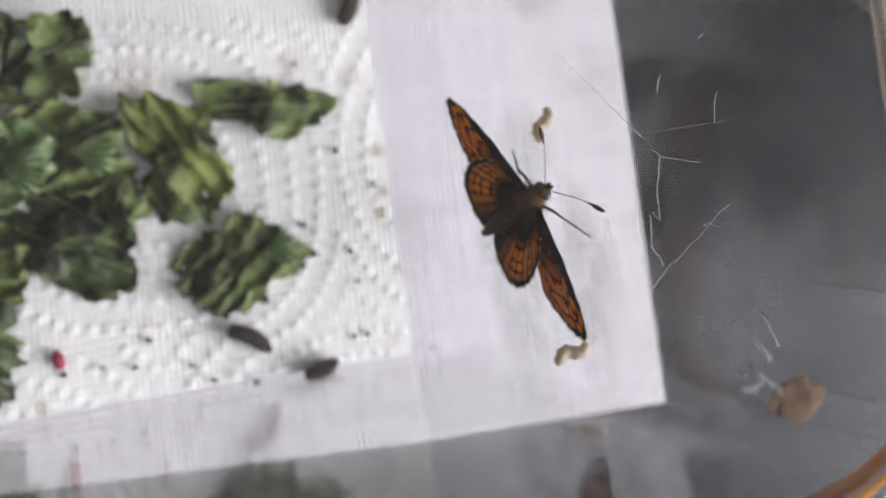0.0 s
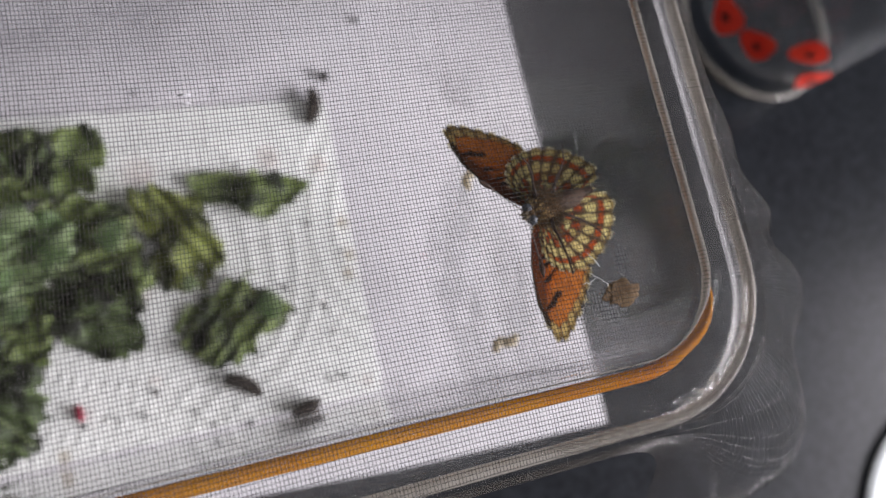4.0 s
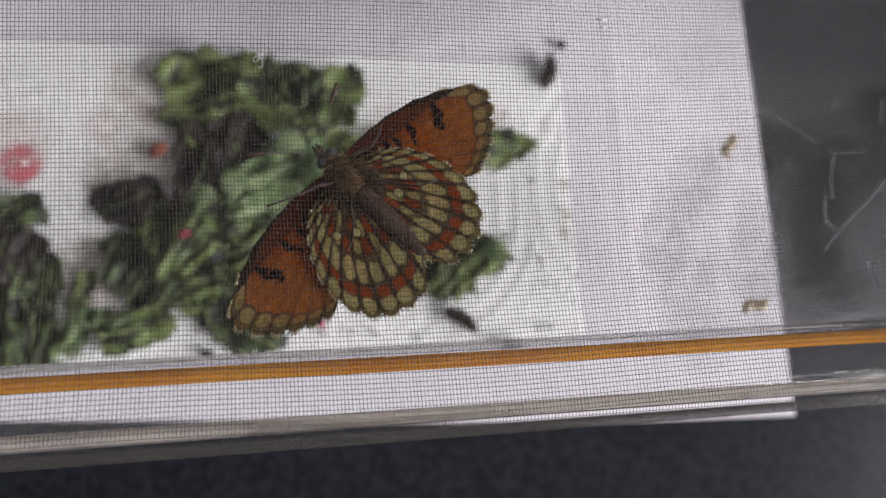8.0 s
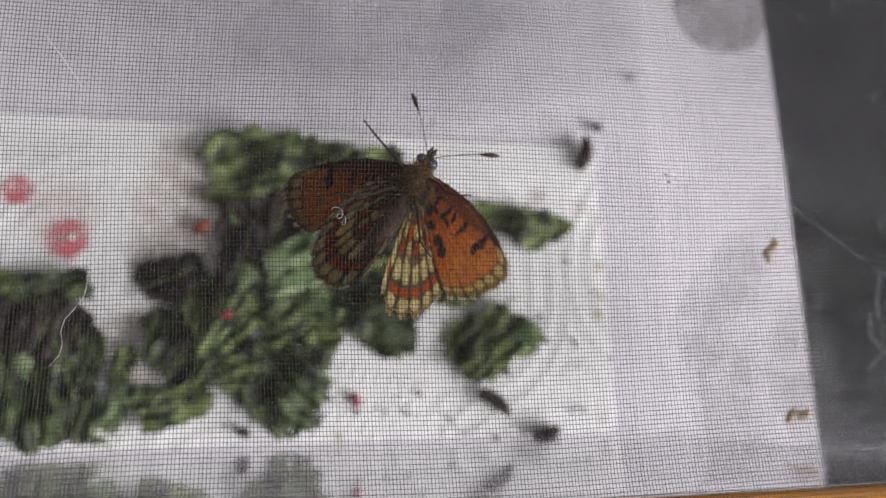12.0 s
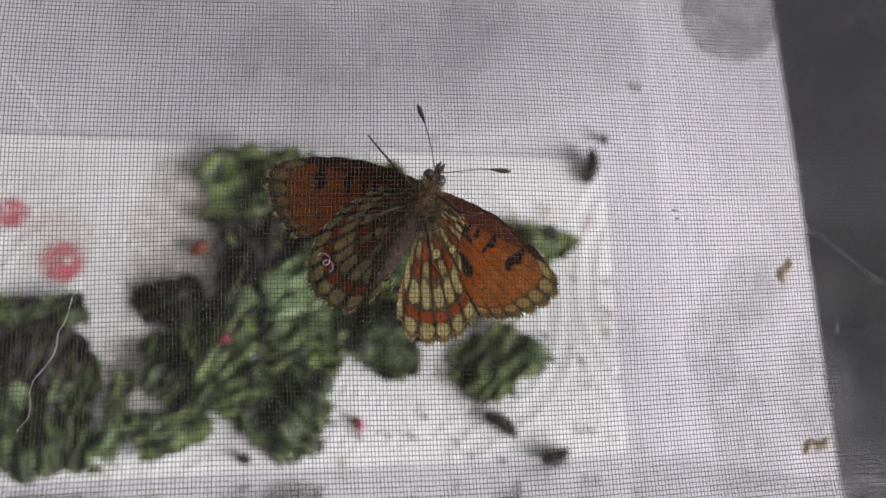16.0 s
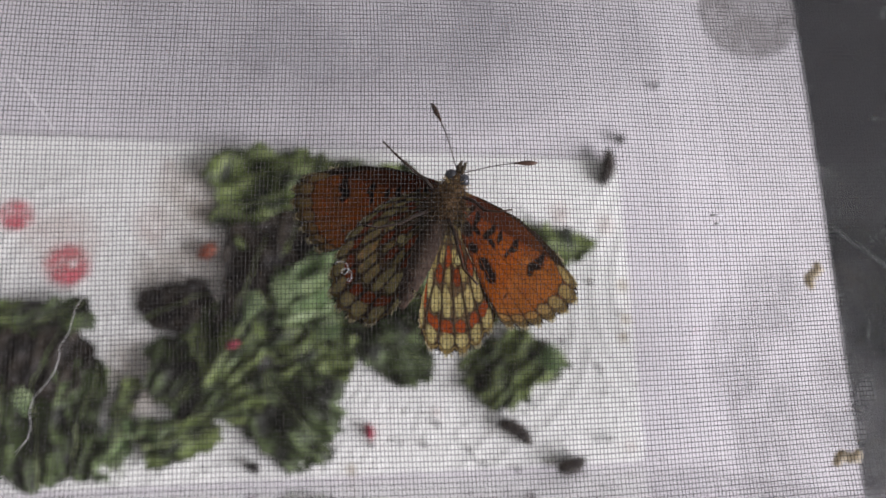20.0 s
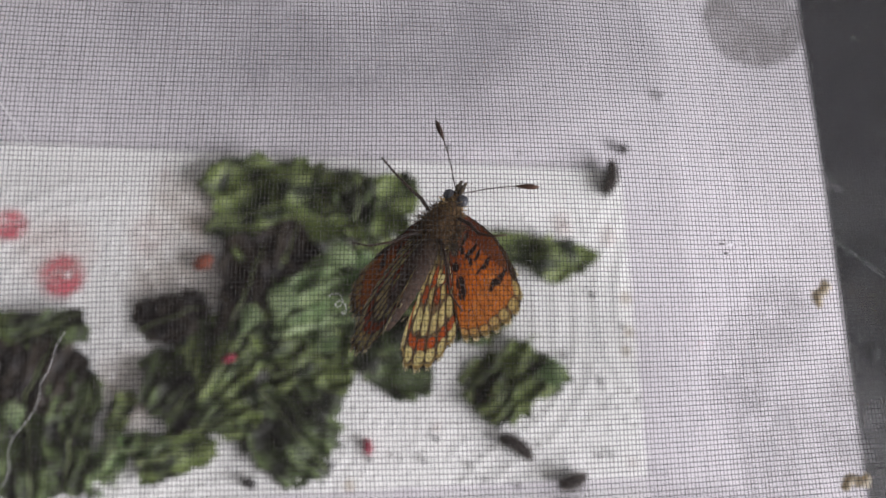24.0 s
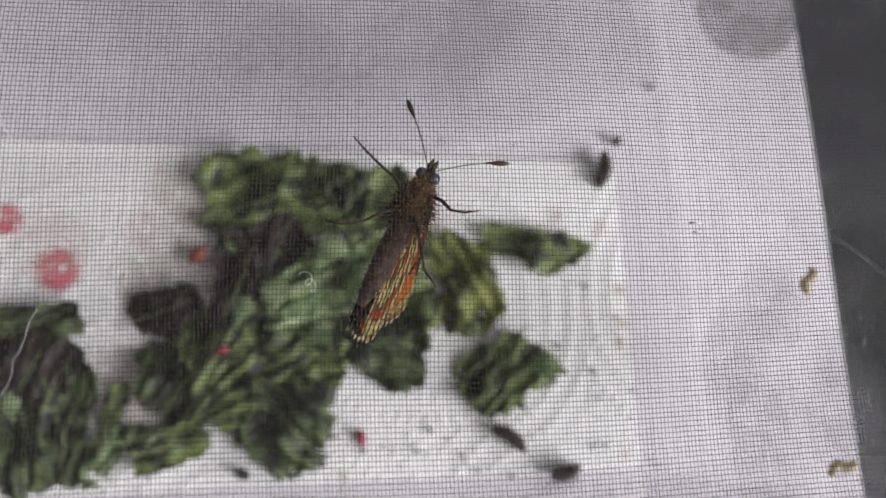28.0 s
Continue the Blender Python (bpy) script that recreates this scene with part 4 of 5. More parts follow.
def build_flake(x, y, z):
    bm = lump(0.0020, 4, (1.2, 0.80, 0.10), 0.8, 4)
    for v in bm.verts:
        v.co.z += 0.0003 * noise.noise(v.co * 500)
    ob = tagged(part("dry_flake", bm, FLAKE), "crumpled tan flake of dried leaf stuck on the net", "flake")
    ob.location = (x, y, z)
    return ob


build_flake(-0.0602, 0.0293, H - 0.0008)
for k, (a, b) in enumerate((((-0.0648, 0.0325, NZ), (-0.0627, 0.0304, NZ)), ((-0.0645, 0.0351, NZ), (-0.0632, 0.0331, NZ)), ((-0.0661, 0.0313, NZ), (-0.0643, 0.0316, NZ)))):
    build_thread(wavy(a, b, 8, 0.0010, 20 + k), 0.00004, "white silk scrap stuck on the net", "silk_scrap")
# silk lines on the box's end wall: places across it and up it in millimetres, and half their thickness
for k, (line, r) in enumerate(((((75.5, 68.3), (66, 80), (56, 92)), 0.045), (((90.3, 63.3), (84.7, 74.3)), 0.05), (((55.3, 92.7), (54, 94.5), (51.6, 104.1)), 0.05),
                               (((53.9, 94.1), (49.6, 92.3), (45.7, 92.1), (47, 90.1)), 0.05), (((46.7, 89.7), (41.9, 89.2), (39.1, 92.1)), 0.06),
                               (((39.1, 92.1), (40.2, 95.1), (43.5, 101.6), (47, 108.5)), 0.04), (((39.1, 92.1), (35.5, 86.7)), 0.06), (((44.2, 101.8), (44.1, 107.8)), 0.05),
                               (((33.3, 110.5), (29.4, 112.9)), 0.11))):
    pts = []
    for (y0, z0), (y1, z1) in zip(line, line[1:]):
        pts += [Vector((-47.3, y0 + (y1 - y0) * q / 6 + 0.5 * noise.noise(Vector((q * 0.5, k, 1))), z0 + (z1 - z0) * q / 6 + 0.5 * noise.noise(Vector((q * 0.5, k, 7))))) * mm for q in range(6)]
    build_thread(pts, r * mm, "white silk line spun on the clear box wall", "silk_line")
build_thread(wavy((-0.0490, 0.0212, 0.004), (-0.0505, 0.0213, 0.016), 8, 0.0006, 40), 0.00012, "white silk line at the foot of the wall", "silk_line")


# things that stand on the worktop
GLASS = clear_plastic("jar_glass", tint=(0.88, 0.89, 0.90), rough=0.06, gloss=0.9, haze=0.06)
RED = mat("red_print", (0.62, 0.022, 0.012), 0.4, color2=(0.72, 0.05, 0.02), scale=200.0)
BLACKP = mat("black_print", (0.01, 0.01, 0.01), 0.4, color2=(0.02, 0.02, 0.02), scale=200.0)


def build_jar(x, y, r, h):
    jar = tagged(new("glass_tumbler"), "clear drinking glass printed with red poppies, on the black worktop", "glass")
    jar.location = (x, y, -0.0013)
    prof = [(0.3, 0.0), (0.90, 0.0), (0.98, 0.002), (1.0, 0.006), (1.03, h), (1.0, h + 0.001), (0.96, h), (0.93, 0.012), (0.85, 0.008), (0.3, 0.008)]
    rings = [[(r * a * math.cos(t), r * a * math.sin(t), z) for t in [2 * math.pi * k / 48 for k in range(48)]] for a, z in prof]
    v, f = loft(rings)
    f.append(tuple(range(47, -1, -1)))
    f.append(tuple((len(prof) - 1) * 48 + k for k in range(48)))
    mesh_ob("glass", v, f, GLASS, jar)
    # foot ring of the glass, its bright highlight painted in with the milky material
    ring_ = [[((r * 0.97 + 0.0012 * math.cos(b)) * math.cos(t), (r * 0.97 + 0.0012 * math.cos(b)) * math.sin(t), 0.0022 + 0.0018 * math.sin(b)) for t in [2 * math.pi * k / 48 for k in range(48)]] for b in [2 * math.pi * k / 8 for k in range(8)]]
    mesh_ob("base_ring", *loft(ring_, closed=True), BEAD, jar, "thick bright glass foot")
    for ang, z, s in ((218, 0.026, 1.0), (194, 0.023, 1.1), (241, 0.036, 1.0), (170, 0.036, 0.9), (264, 0.022, 1.0)):
        for mtl, nm, q, o in ((RED, "poppy_print", 0.0060 * s, 0.0008), (BLACKP, "poppy_centre", 0.0014 * s, 0.0014)):
            bm = bmesh.new()
            cen = bm.verts.new(((r * (1 + 0.03 * z / h) + o) * math.cos(radians(ang)), (r * (1 + 0.03 * z / h) + o) * math.sin(radians(ang)), z))
            vs = []
            for k in range(20):
                a = 2 * math.pi * k / 20
                rr_ = q * (1 + 0.12 * math.sin(3 * a + ang))
                th = radians(ang) + rr_ * math.cos(a) / r
                rz = r * (1 + 0.03 * (z + rr_ * math.sin(a)) / h) + o
                vs.append(bm.verts.new((rz * math.cos(th), rz * math.sin(th), z + rr_ * math.sin(a))))
            for k in range(20):
                bm.faces.new((cen, vs[k], vs[(k + 1) % 20]))
            part(nm, bm, mtl, jar)
    return jar


build_jar(0.106, 0.128, 0.033, 0.13)
WHITE_PL = mat("white_plastic", (0.72, 0.76, 0.76), 0.35, color2=(0.66, 0.70, 0.70), scale=60.0)


def build_tub():
    # unidentified small white object; its dish shape is made up
    tub = tagged(new("saucer"), "small white object on the black worktop, given a flat dish shape", "saucer")
    tub.location = (0.135, -0.0755, -0.0013)
    rings = [[(q * 0.05 * math.cos(t), q * 0.05 * math.sin(t), z) for t in [2 * math.pi * k / 40 for k in range(40)]] for q, z in ((0.90, 0), (1.0, 0.0012), (1.0, 0.0022), (0.96, 0.0028), (0.92, 0.0018), (0.4, 0.0015))]
    v, f = loft(rings)
    f.append(tuple((len(rings) - 1) * 40 + k for k in range(40)))
    mesh_ob("dish", v, f, WHITE_PL, tub, smooth=False)
    return tub


build_tub()


# The butterfly: a fritillary, its wings patterned cell by cell
W_DARK = mat("wing_dark_scales", (0.016, 0.007, 0.004), 0.75, color2=(0.034, 0.016, 0.008), scale=900.0, bump=0.00004, bump_scale=6000.0, spec=0.06)
W_RED = mat("wing_vein", (0.20, 0.05, 0.008), 0.7, color2=(0.30, 0.085, 0.012), scale=800.0, spec=0.06)
W_CREAM = mat("wing_cream_fringe", (0.42, 0.36, 0.20), 0.8, color2=(0.62, 0.55, 0.34), scale=600.0, spec=0.06)
FUR = mat("body_fur", (0.075, 0.042, 0.018), 0.9, color2=(0.17, 0.105, 0.05), scale=1500.0, amount=0.4, bump=0.0003, bump_scale=4000.0, spec=0.15)
FUR_GREY = mat("belly_fur", (0.050, 0.037, 0.022), 0.9, color2=(0.125, 0.098, 0.06), scale=1500.0, amount=0.4, bump=0.0003, bump_scale=4000.0, spec=0.15)
BELLY = mat("abdomen_scales", (0.040, 0.021, 0.014), 0.7, color2=(0.105, 0.070, 0.048), scale=900.0, amount=0.4, bump=0.0002, bump_scale=3000.0, spec=0.2)
FUR_GOLD = mat("golden_fur", (0.38, 0.24, 0.08), 0.9, color2=(0.50, 0.36, 0.16), scale=1500.0, spec=0.15)
EYE = mat("insect_eye", (0.05, 0.055, 0.065), 0.25, color2=(0.12, 0.13, 0.15), scale=2500.0, spec=0.6)
HORN = mat("insect_leg", (0.030, 0.018, 0.012), 0.5, color2=(0.07, 0.04, 0.025), scale=1500.0)
ANTENNA = mat("antenna_shaft", (0.10, 0.085, 0.075), 0.5, color2=(0.22, 0.20, 0.18), scale=2600.0, amount=0.2)
CLUB = mat("antenna_club", (0.045, 0.022, 0.014), 0.5, color2=(0.09, 0.045, 0.025), scale=1500.0)


def scale_material():
    """Wing scales: the colour laid down cell by cell on the wing, broken up by fine grain, a little see-through."""
    m = mat("wing_scales", (0.5, 0.5, 0.5), 0.72, spec=0.06, bump=0.00005, bump_scale=5000.0)
    nt = m.node_tree
    b = nt.nodes["Principled BSDF"]
    at = nt.nodes.new("ShaderNodeAttribute")
    at.attribute_name = "scales"
    tc = nt.nodes.new("ShaderNodeTexCoord")
    shade = None
    for size, low, high in ((3800.0, 0.72, 1.22), (420.0, 0.84, 1.14)):
        nz = nt.nodes.new("ShaderNodeTexNoise")
        nz.inputs["Scale"].default_value = size
        nt.links.new(tc.outputs["Object"], nz.inputs["Vector"])
        mr = nt.nodes.new("ShaderNodeMapRange")
        mr.inputs["From Min"].default_value, mr.inputs["From Max"].default_value = 0.3, 0.7
        mr.inputs["To Min"].default_value, mr.inputs["To Max"].default_value = low, high
        nt.links.new(nz.outputs["Fac"], mr.inputs["Value"])
        if shade is None:
            shade = mr
        else:
            mu = nt.nodes.new("ShaderNodeMath")
            mu.operation = "MULTIPLY"
            nt.links.new(shade.outputs[0], mu.inputs[0])
            nt.links.new(mr.outputs[0], mu.inputs[1])
            shade = mu
    vm = nt.nodes.new("ShaderNodeVectorMath")
    vm.operation = "SCALE"
    nt.links.new(at.outputs["Color"], vm.inputs[0])
    nt.links.new(shade.outputs[0], vm.inputs["Scale"])
    nt.links.new(vm.outputs[0], b.inputs["Base Color"])
    tr = nt.nodes.new("ShaderNodeBsdfTranslucent")
    nt.links.new(vm.outputs[0], tr.inputs["Color"])
    mx = nt.nodes.new("ShaderNodeMixShader")
    mx.inputs["Fac"].default_value = 0.40
    nt.links.new(b.outputs[0], mx.inputs[1])
    nt.links.new(tr.outputs[0], mx.inputs[2])
    nt.links.new(mx.outputs[0], nt.nodes["Material Output"].inputs["Surface"])
    return m


SCALES = scale_material()

# outlines of a wing that lies straight out to its side, in millimetres
FORE = ((0, 1.0), (4.5, 2.0), (10.0, 2.1), (15.4, 1.2), (19.8, -0.6), (22.6, -2.4), (23.3, -4.1), (22.5, -6.2), (20.6, -8.4), (18.2, -10.3), (15.4, -11.8), (12.9, -12.1), (8.8, -9.4), (4.7, -5.8), (0.4, -2.1))
HIND = ((0.2, 1.0), (4.6, 1.1), (8.4, -1.0), (11.2, -4.4), (12.5, -8.0), (12.7, -11.4), (11.6, -14.4), (9.4, -16.5), (6.6, -17.6), (3.9, -17.5), (1.8, -15.4), (0.7, -12.0), (0.3, -8.0), (0.1, -4.0), (0.0, -1.0))


def smooth_outline(pts, n=8):
    """A closed smooth curve through the points."""
    out = []
    k = len(pts)
    for i in range(k):
        p0, p1, p2, p3 = (np.array(pts[(i + q) % k], float) for q in (-1, 0, 1, 2))
        for j in range(n):
            t = j / n
            out.append(0.5 * (2 * p1 + (p2 - p0) * t + (2 * p0 - 5 * p1 + 4 * p2 - p3) * t * t + (3 * p1 - p0 - 3 * p2 + p3) * t ** 3))
    return out


CREAM, PEARL, BUFF, MOSS = (0.45, 0.355, 0.125), (0.60, 0.52, 0.22), (0.27, 0.19, 0.062), (0.17, 0.135, 0.055)
TAUPE, SEPIA, OCHRE = (0.15, 0.098, 0.046), (0.085, 0.036, 0.015), (0.40, 0.22, 0.06)
RUST, FLAME, EMBER, UMBER, INK = (0.36, 0.068, 0.012), (0.45, 0.112, 0.006), (0.16, 0.028, 0.007), (0.030, 0.013, 0.006), (0.014, 0.007, 0.004)


def ripple(x, y, size, seed):
    """A smooth random field between about -1 and 1, with waves of that size."""
    rng = random.Random(seed)
    out = 0.0
    for _ in range(7):
        a, k = rng.uniform(0, math.tau), math.tau / size * rng.uniform(0.6, 1.5)
        out = out + np.sin(k * (math.cos(a) * x + math.sin(a) * y) + rng.uniform(0, math.tau))
    return out / 3.0


class Paint:
    """The colours of one side of a wing, point by point; lay() covers with a colour where the mask is 1."""

    def __init__(self, n, ground):
        self.c = np.tile(np.array(ground, float), (n, 1))

    def lay(self, colour, mask):
        m = np.clip(mask, 0, 1)[:, None]
        self.c = self.c * (1 - m) + np.array(colour) * m


def soft(d, width, edge=0.07):
    """1 where d is below width, with a soft edge."""
    return np.clip((width - d) / edge * 0.5 + 0.5, 0, 1)


def cells(w, jitter, seed):
    """The cell between two veins that each point lies in, where it lies across it, and the distance to its nearest vein."""
    s = w["s"] + 0.05 * ripple(w["x"], w["y"], 5.0, seed)
    k = np.clip(np.floor(s), 0, w["n"] - 1).astype(int)
    f = np.clip(s - k - 0.5, -0.5, 0.5)
    rng = random.Random(seed + 1)
    j = np.array([rng.uniform(-jitter, jitter) for _ in range(w["n"])])[k]
    return k, f, (0.5 - np.abs(f)) * w["step"] * w["r"], j


def islet(w, q, f, lo, hi, fill, seed, power=2.5):
    """How far each point lies outside a rounded spot that fills its cell from lo to hi, in millimetres (negative inside)."""
    mid, half = (lo + hi) / 2, np.maximum((hi - lo) / 2, 0.004)
    wide = np.maximum(fill * w["step"] * w["r"], 0.05)
    rad = ((np.abs(q - mid) / half) ** power + (np.abs(f) * w["step"] * w["r"] / wide) ** power) ** (1 / power)
    return (rad - 1) * np.minimum(half * w["reach"], wide) + 0.05 * ripple(w["x"], w["y"], 1.1, seed)


def hind_under(w):
    k, f, vein, j = cells(w, 0.026, 5)
    x, y, R = w["x"], w["y"], w["reach"]
    q = w["q"] + 0.008 * ripple(x, y, 1.8, 3)
    dome = 1 - 4 * f * f
    anal, costal = k >= w["n"] - 2, k <= 1
    p = Paint(len(q), TAUPE)
    p.lay(SEPIA, np.clip((0.58 - q) / 0.10, 0, 0.85) * ~anal)
    p.lay(BUFF, np.clip(0.35 * ripple(x, y, 2.4, 31), 0, 0.4))
    # the dark lines between the rows of spots
    for at_, width in ((0.775, 0.16), (0.862, 0.15), (0.960, 0.14)):
        p.lay(INK, soft(np.abs(q - at_ + 0.025 * dome - 0.01) * R, width * (0.9 + 0.3 * ripple(x, y, 1.2, 7))) * 0.85)
    p.lay(UMBER, soft(vein, 0.11) * np.clip((q - 0.30) / 0.08, 0, 1) * 0.9)
    # rows of rounded spots, each ringed with black: pale and russet by turns from the root to the edge
    rows = ((0.14, 0.27, 0.40, BUFF, CREAM, k % 2 == 1), (0.30, 0.42, 0.44, RUST, RUST, k % 2 == 0), (0.29, 0.41, 0.38, CREAM, CREAM, (k % 3 == 1) | anal),
            (0.44, 0.545, 0.38, CREAM, BUFF, k % 2 == 0), (0.43, 0.55, 0.42, RUST, EMBER, k % 2 == 1), (0.585 + 0.02 * np.sin(k * 2.1), 0.752, 0.41, PEARL, CREAM, k >= 0),
            (0.782, 0.866, 0.40, RUST, RUST, ~costal), (0.782, 0.866, 0.38, OCHRE, OCHRE, costal), (0.866, 0.958, 0.42, PEARL, CREAM, k >= 0))
    for n, (lo, hi, fill, one, two, where) in enumerate(rows):
        shift = j * (0.9 if n < 5 else 0.55)
        d = islet(w, q, f + 0.05 * np.sin(k * 2.3 + n), lo + shift, hi - shift * 0.6 + 0.012 * dome, fill * (0.93 + 0.07 * np.sin(k * 1.7 + n)), 40 + n)
        p.lay(INK, soft(d, 0.085, 0.08) * where * 0.9)
        p.lay(one, soft(d, -0.02, 0.10) * where)
        p.lay(two, soft(d, -0.02, 0.10) * where * np.clip(0.5 + 0.5 * ripple(x, y, 1.5, 60 + n), 0, 0.8))
    # the pale edge with its dark line, and the dusky inner margin
    p.lay(BUFF, (q > 0.968) * 0.9)
    p.lay(BUFF, np.clip((0.5 - x) / 0.8, 0, 0.6))
    for a, b, r in ((3.9, -5.6, 0.55), (5.9, -3.9, 0.5)):
        d = np.hypot(x - a, (y - b) * 0.8)
        p.lay(INK, soft(d, r + 0.15))
        p.lay(PEARL, soft(d, r))
    p.lay(INK, soft(np.hypot((q - 0.76) * R * 0.8, (w["s"] - 0.9) * 1.2), 0.50))
    p.lay(MOSS, np.clip((0.26 - q) / 0.16, 0, 0.7))
    return p.c


def fore_under(w):
    k, f, vein, j = cells(w, 0.012, 9)
    q = w["q"]
    x, y = w["x"], w["y"] - 1.0
    u, v = 0.981 * x - 0.196 * y, -0.196 * x - 0.981 * y
    u, v = u + 0.16 * ripple(x, y, 2.0, 4), v + 0.16 * ripple(x, y, 2.0, 6)
    dome = 1 - 4 * f * f
    p = Paint(len(q), FLAME)
    p.lay(OCHRE, np.clip((u - 12.5) / 5.0, 0, 0.30))
    p.lay(EMBER, np.clip((11.0 - u) / 8.0, 0, 0.9))
    p.lay(EMBER, np.clip((0.9 - v) / 2.2, 0, 0.55) * (u < 17))
    p.lay(EMBER, np.clip(0.25 * ripple(x, y, 3.0, 12), 0, 0.3))
    p.lay(INK, soft(vein, 0.07) * (q > 0.25) * 0.6)
    p.lay(EMBER, soft(np.abs(np.abs(f) - 0.25) * w["step"] * w["r"], 0.05) * (q > 0.3) * 0.35)
    # black marks: across the cell, beyond it, and in the hind part
    for a, b, ra, rb, turn in ((2.6, 1.2, 0.30, 0.9, 20), (4.3, 1.5, 0.28, 1.0, -15), (5.2, 2.4, 0.5, 0.28, 0), (6.9, 1.3, 0.28, 1.1, 10), (7.9, 2.3, 0.55, 0.30, 20), (8.6, 0.8, 0.26, 0.7, -10), (11.2, 0.5, 0.42, 0.85, 8),
                              (11.0, 2.2, 0.25, 0.5, 0), (15.8, 0.2, 0.55, 0.72, 10), (15.3, 1.6, 0.50, 0.72, -10), (15.9, -0.9, 0.40, 0.55, 0), (8.5, 5.4, 0.72, 0.62, 0), (10.3, 6.1, 0.80, 0.62, 15), (9.4, 5.6, 0.6, 0.4, 10),
                              (5.9, 4.6, 0.7, 0.45, 10), (3.6, 3.2, 1.0, 0.6, 20), (14.0, 7.0, 0.16, 0.30, 0)):
        c, s = math.cos(radians(turn)), math.sin(radians(turn))
        d = np.hypot(((u - a) * c + (v - b) * s) / ra, ((v - b) * c - (u - a) * s) / rb)
        p.lay(INK, soft(d, 1.45, 0.22))
    apex = np.clip((4.6 - w["s"]) / 2.0, 0, 1)
    e = [0.918 - 0.024 * dome + j * 0.5 - 0.030 * apex, 0.955 + 0.004 * dome, 0.978 + 0 * q]
    R = w["reach"]
    p.lay(TAUPE, (q >= e[0]) * 0.95)
    d = islet(w, q, f, e[0] + 0.006, e[1] + 0.002, 0.42, 71)
    p.lay(OCHRE, soft(d, 0.0, 0.12) * (1 - 0.6 * apex))
    p.lay(CREAM, soft(d, 0.0, 0.12) * (0.10 + 0.60 * apex))
    p.lay(BUFF, (q >= e[1]) * 0.9)
    for i, width in ((0, 0.12), (1, 0.11), (2, 0.08)):
        p.lay(UMBER, soft(np.abs(q - e[i]) * R, width) * 0.8)
    p.lay(INK, soft(vein, 0.13) * (q > 0.87) * 0.85)
    p.lay(BUFF, soft(w["front"], 0.42, 0.3) * 0.75)
    p.lay(EMBER, soft(np.abs(w["front"] - 0.85), 0.40, 0.4) * 0.5)
    return p.c


def fore_upper(w):
    k, f, vein, j = cells(w, 0.02, 15)
    q = w["q"] + 0.012 * ripple(w["x"], w["y"], 2.2, 8)
    dome = 1 - 4 * f * f
    R = w["reach"]
    p = Paint(len(q), UMBER)
    grow = np.clip((q - 0.22) / 0.4, 0, 1)
    for lo, hi, tone in ((0.30, 0.40, 0.55), (0.435, 0.545, 0.8), (0.59, 0.68, 1.0), (0.725, 0.82, 1.0), (0.865, 0.925, 0.85)):
        lo, hi = lo + j + 0.012 * dome, hi - j * 0.5 + 0.016 * dome
        inside = np.minimum(np.minimum((q - lo) * R, (hi - q) * R), vein - 0.20 - 0.12 * (1 - grow))
        p.lay(np.array(FLAME) * (1.1 + 1.3 * tone) * np.array((1.0, 1.2 + 0.4 * (tone - 0.5), 1.0)), soft(-inside, 0.0, 0.16) * tone)
    # heavy black marks beyond the cell and a dusky front edge
    for a, b, r in ((15.2, -0.6, 1.1), (9.6, -1.0, 1.0), (9.0, -6.0, 0.9), (6.0, -1.0, 1.0), (12.4, -4.6, 0.9), (16.6, -4.2, 0.9), (13.6, -8.0, 0.9), (18.6, -3.0, 0.7), (7.4, -3.6, 0.8)):
        p.lay(UMBER, soft(np.hypot((w["x"] - a) * 1.2, w["y"] - b), r, 0.5) * 0.95)
    p.lay(UMBER, soft(w["front"], 0.9, 0.6))
    return p.c


def hind_upper(w):
    k, f, vein, j = cells(w, 0.015, 25)
    q = w["q"] + 0.010 * ripple(w["x"], w["y"], 2.0, 18)
    dome = 1 - 4 * f * f
    R = w["reach"]
    p = Paint(len(q), UMBER)
    mid = np.clip(1.6 - np.abs(w["s"] - 0.38 * w["n"]) / (0.28 * w["n"]), 0, 1)
    for lo, hi, tone in ((0.44, 0.50, 0.45), (0.545, 0.66, 1.0), (0.70, 0.79, 1.0), (0.835, 0.895, 0.9)):
        lo, hi = lo + j - 0.01 * dome, hi - j * 0.4 + 0.018 * dome
        inside = np.minimum(np.minimum((q - lo) * R, (hi - q) * R), vein - 0.17)
        p.lay(np.array(FLAME) * (1.1 + 1.3 * tone) * np.array((1.0, 1.30, 1.0)), soft(-inside, 0.0, 0.12) * tone * mid)
    return p.c


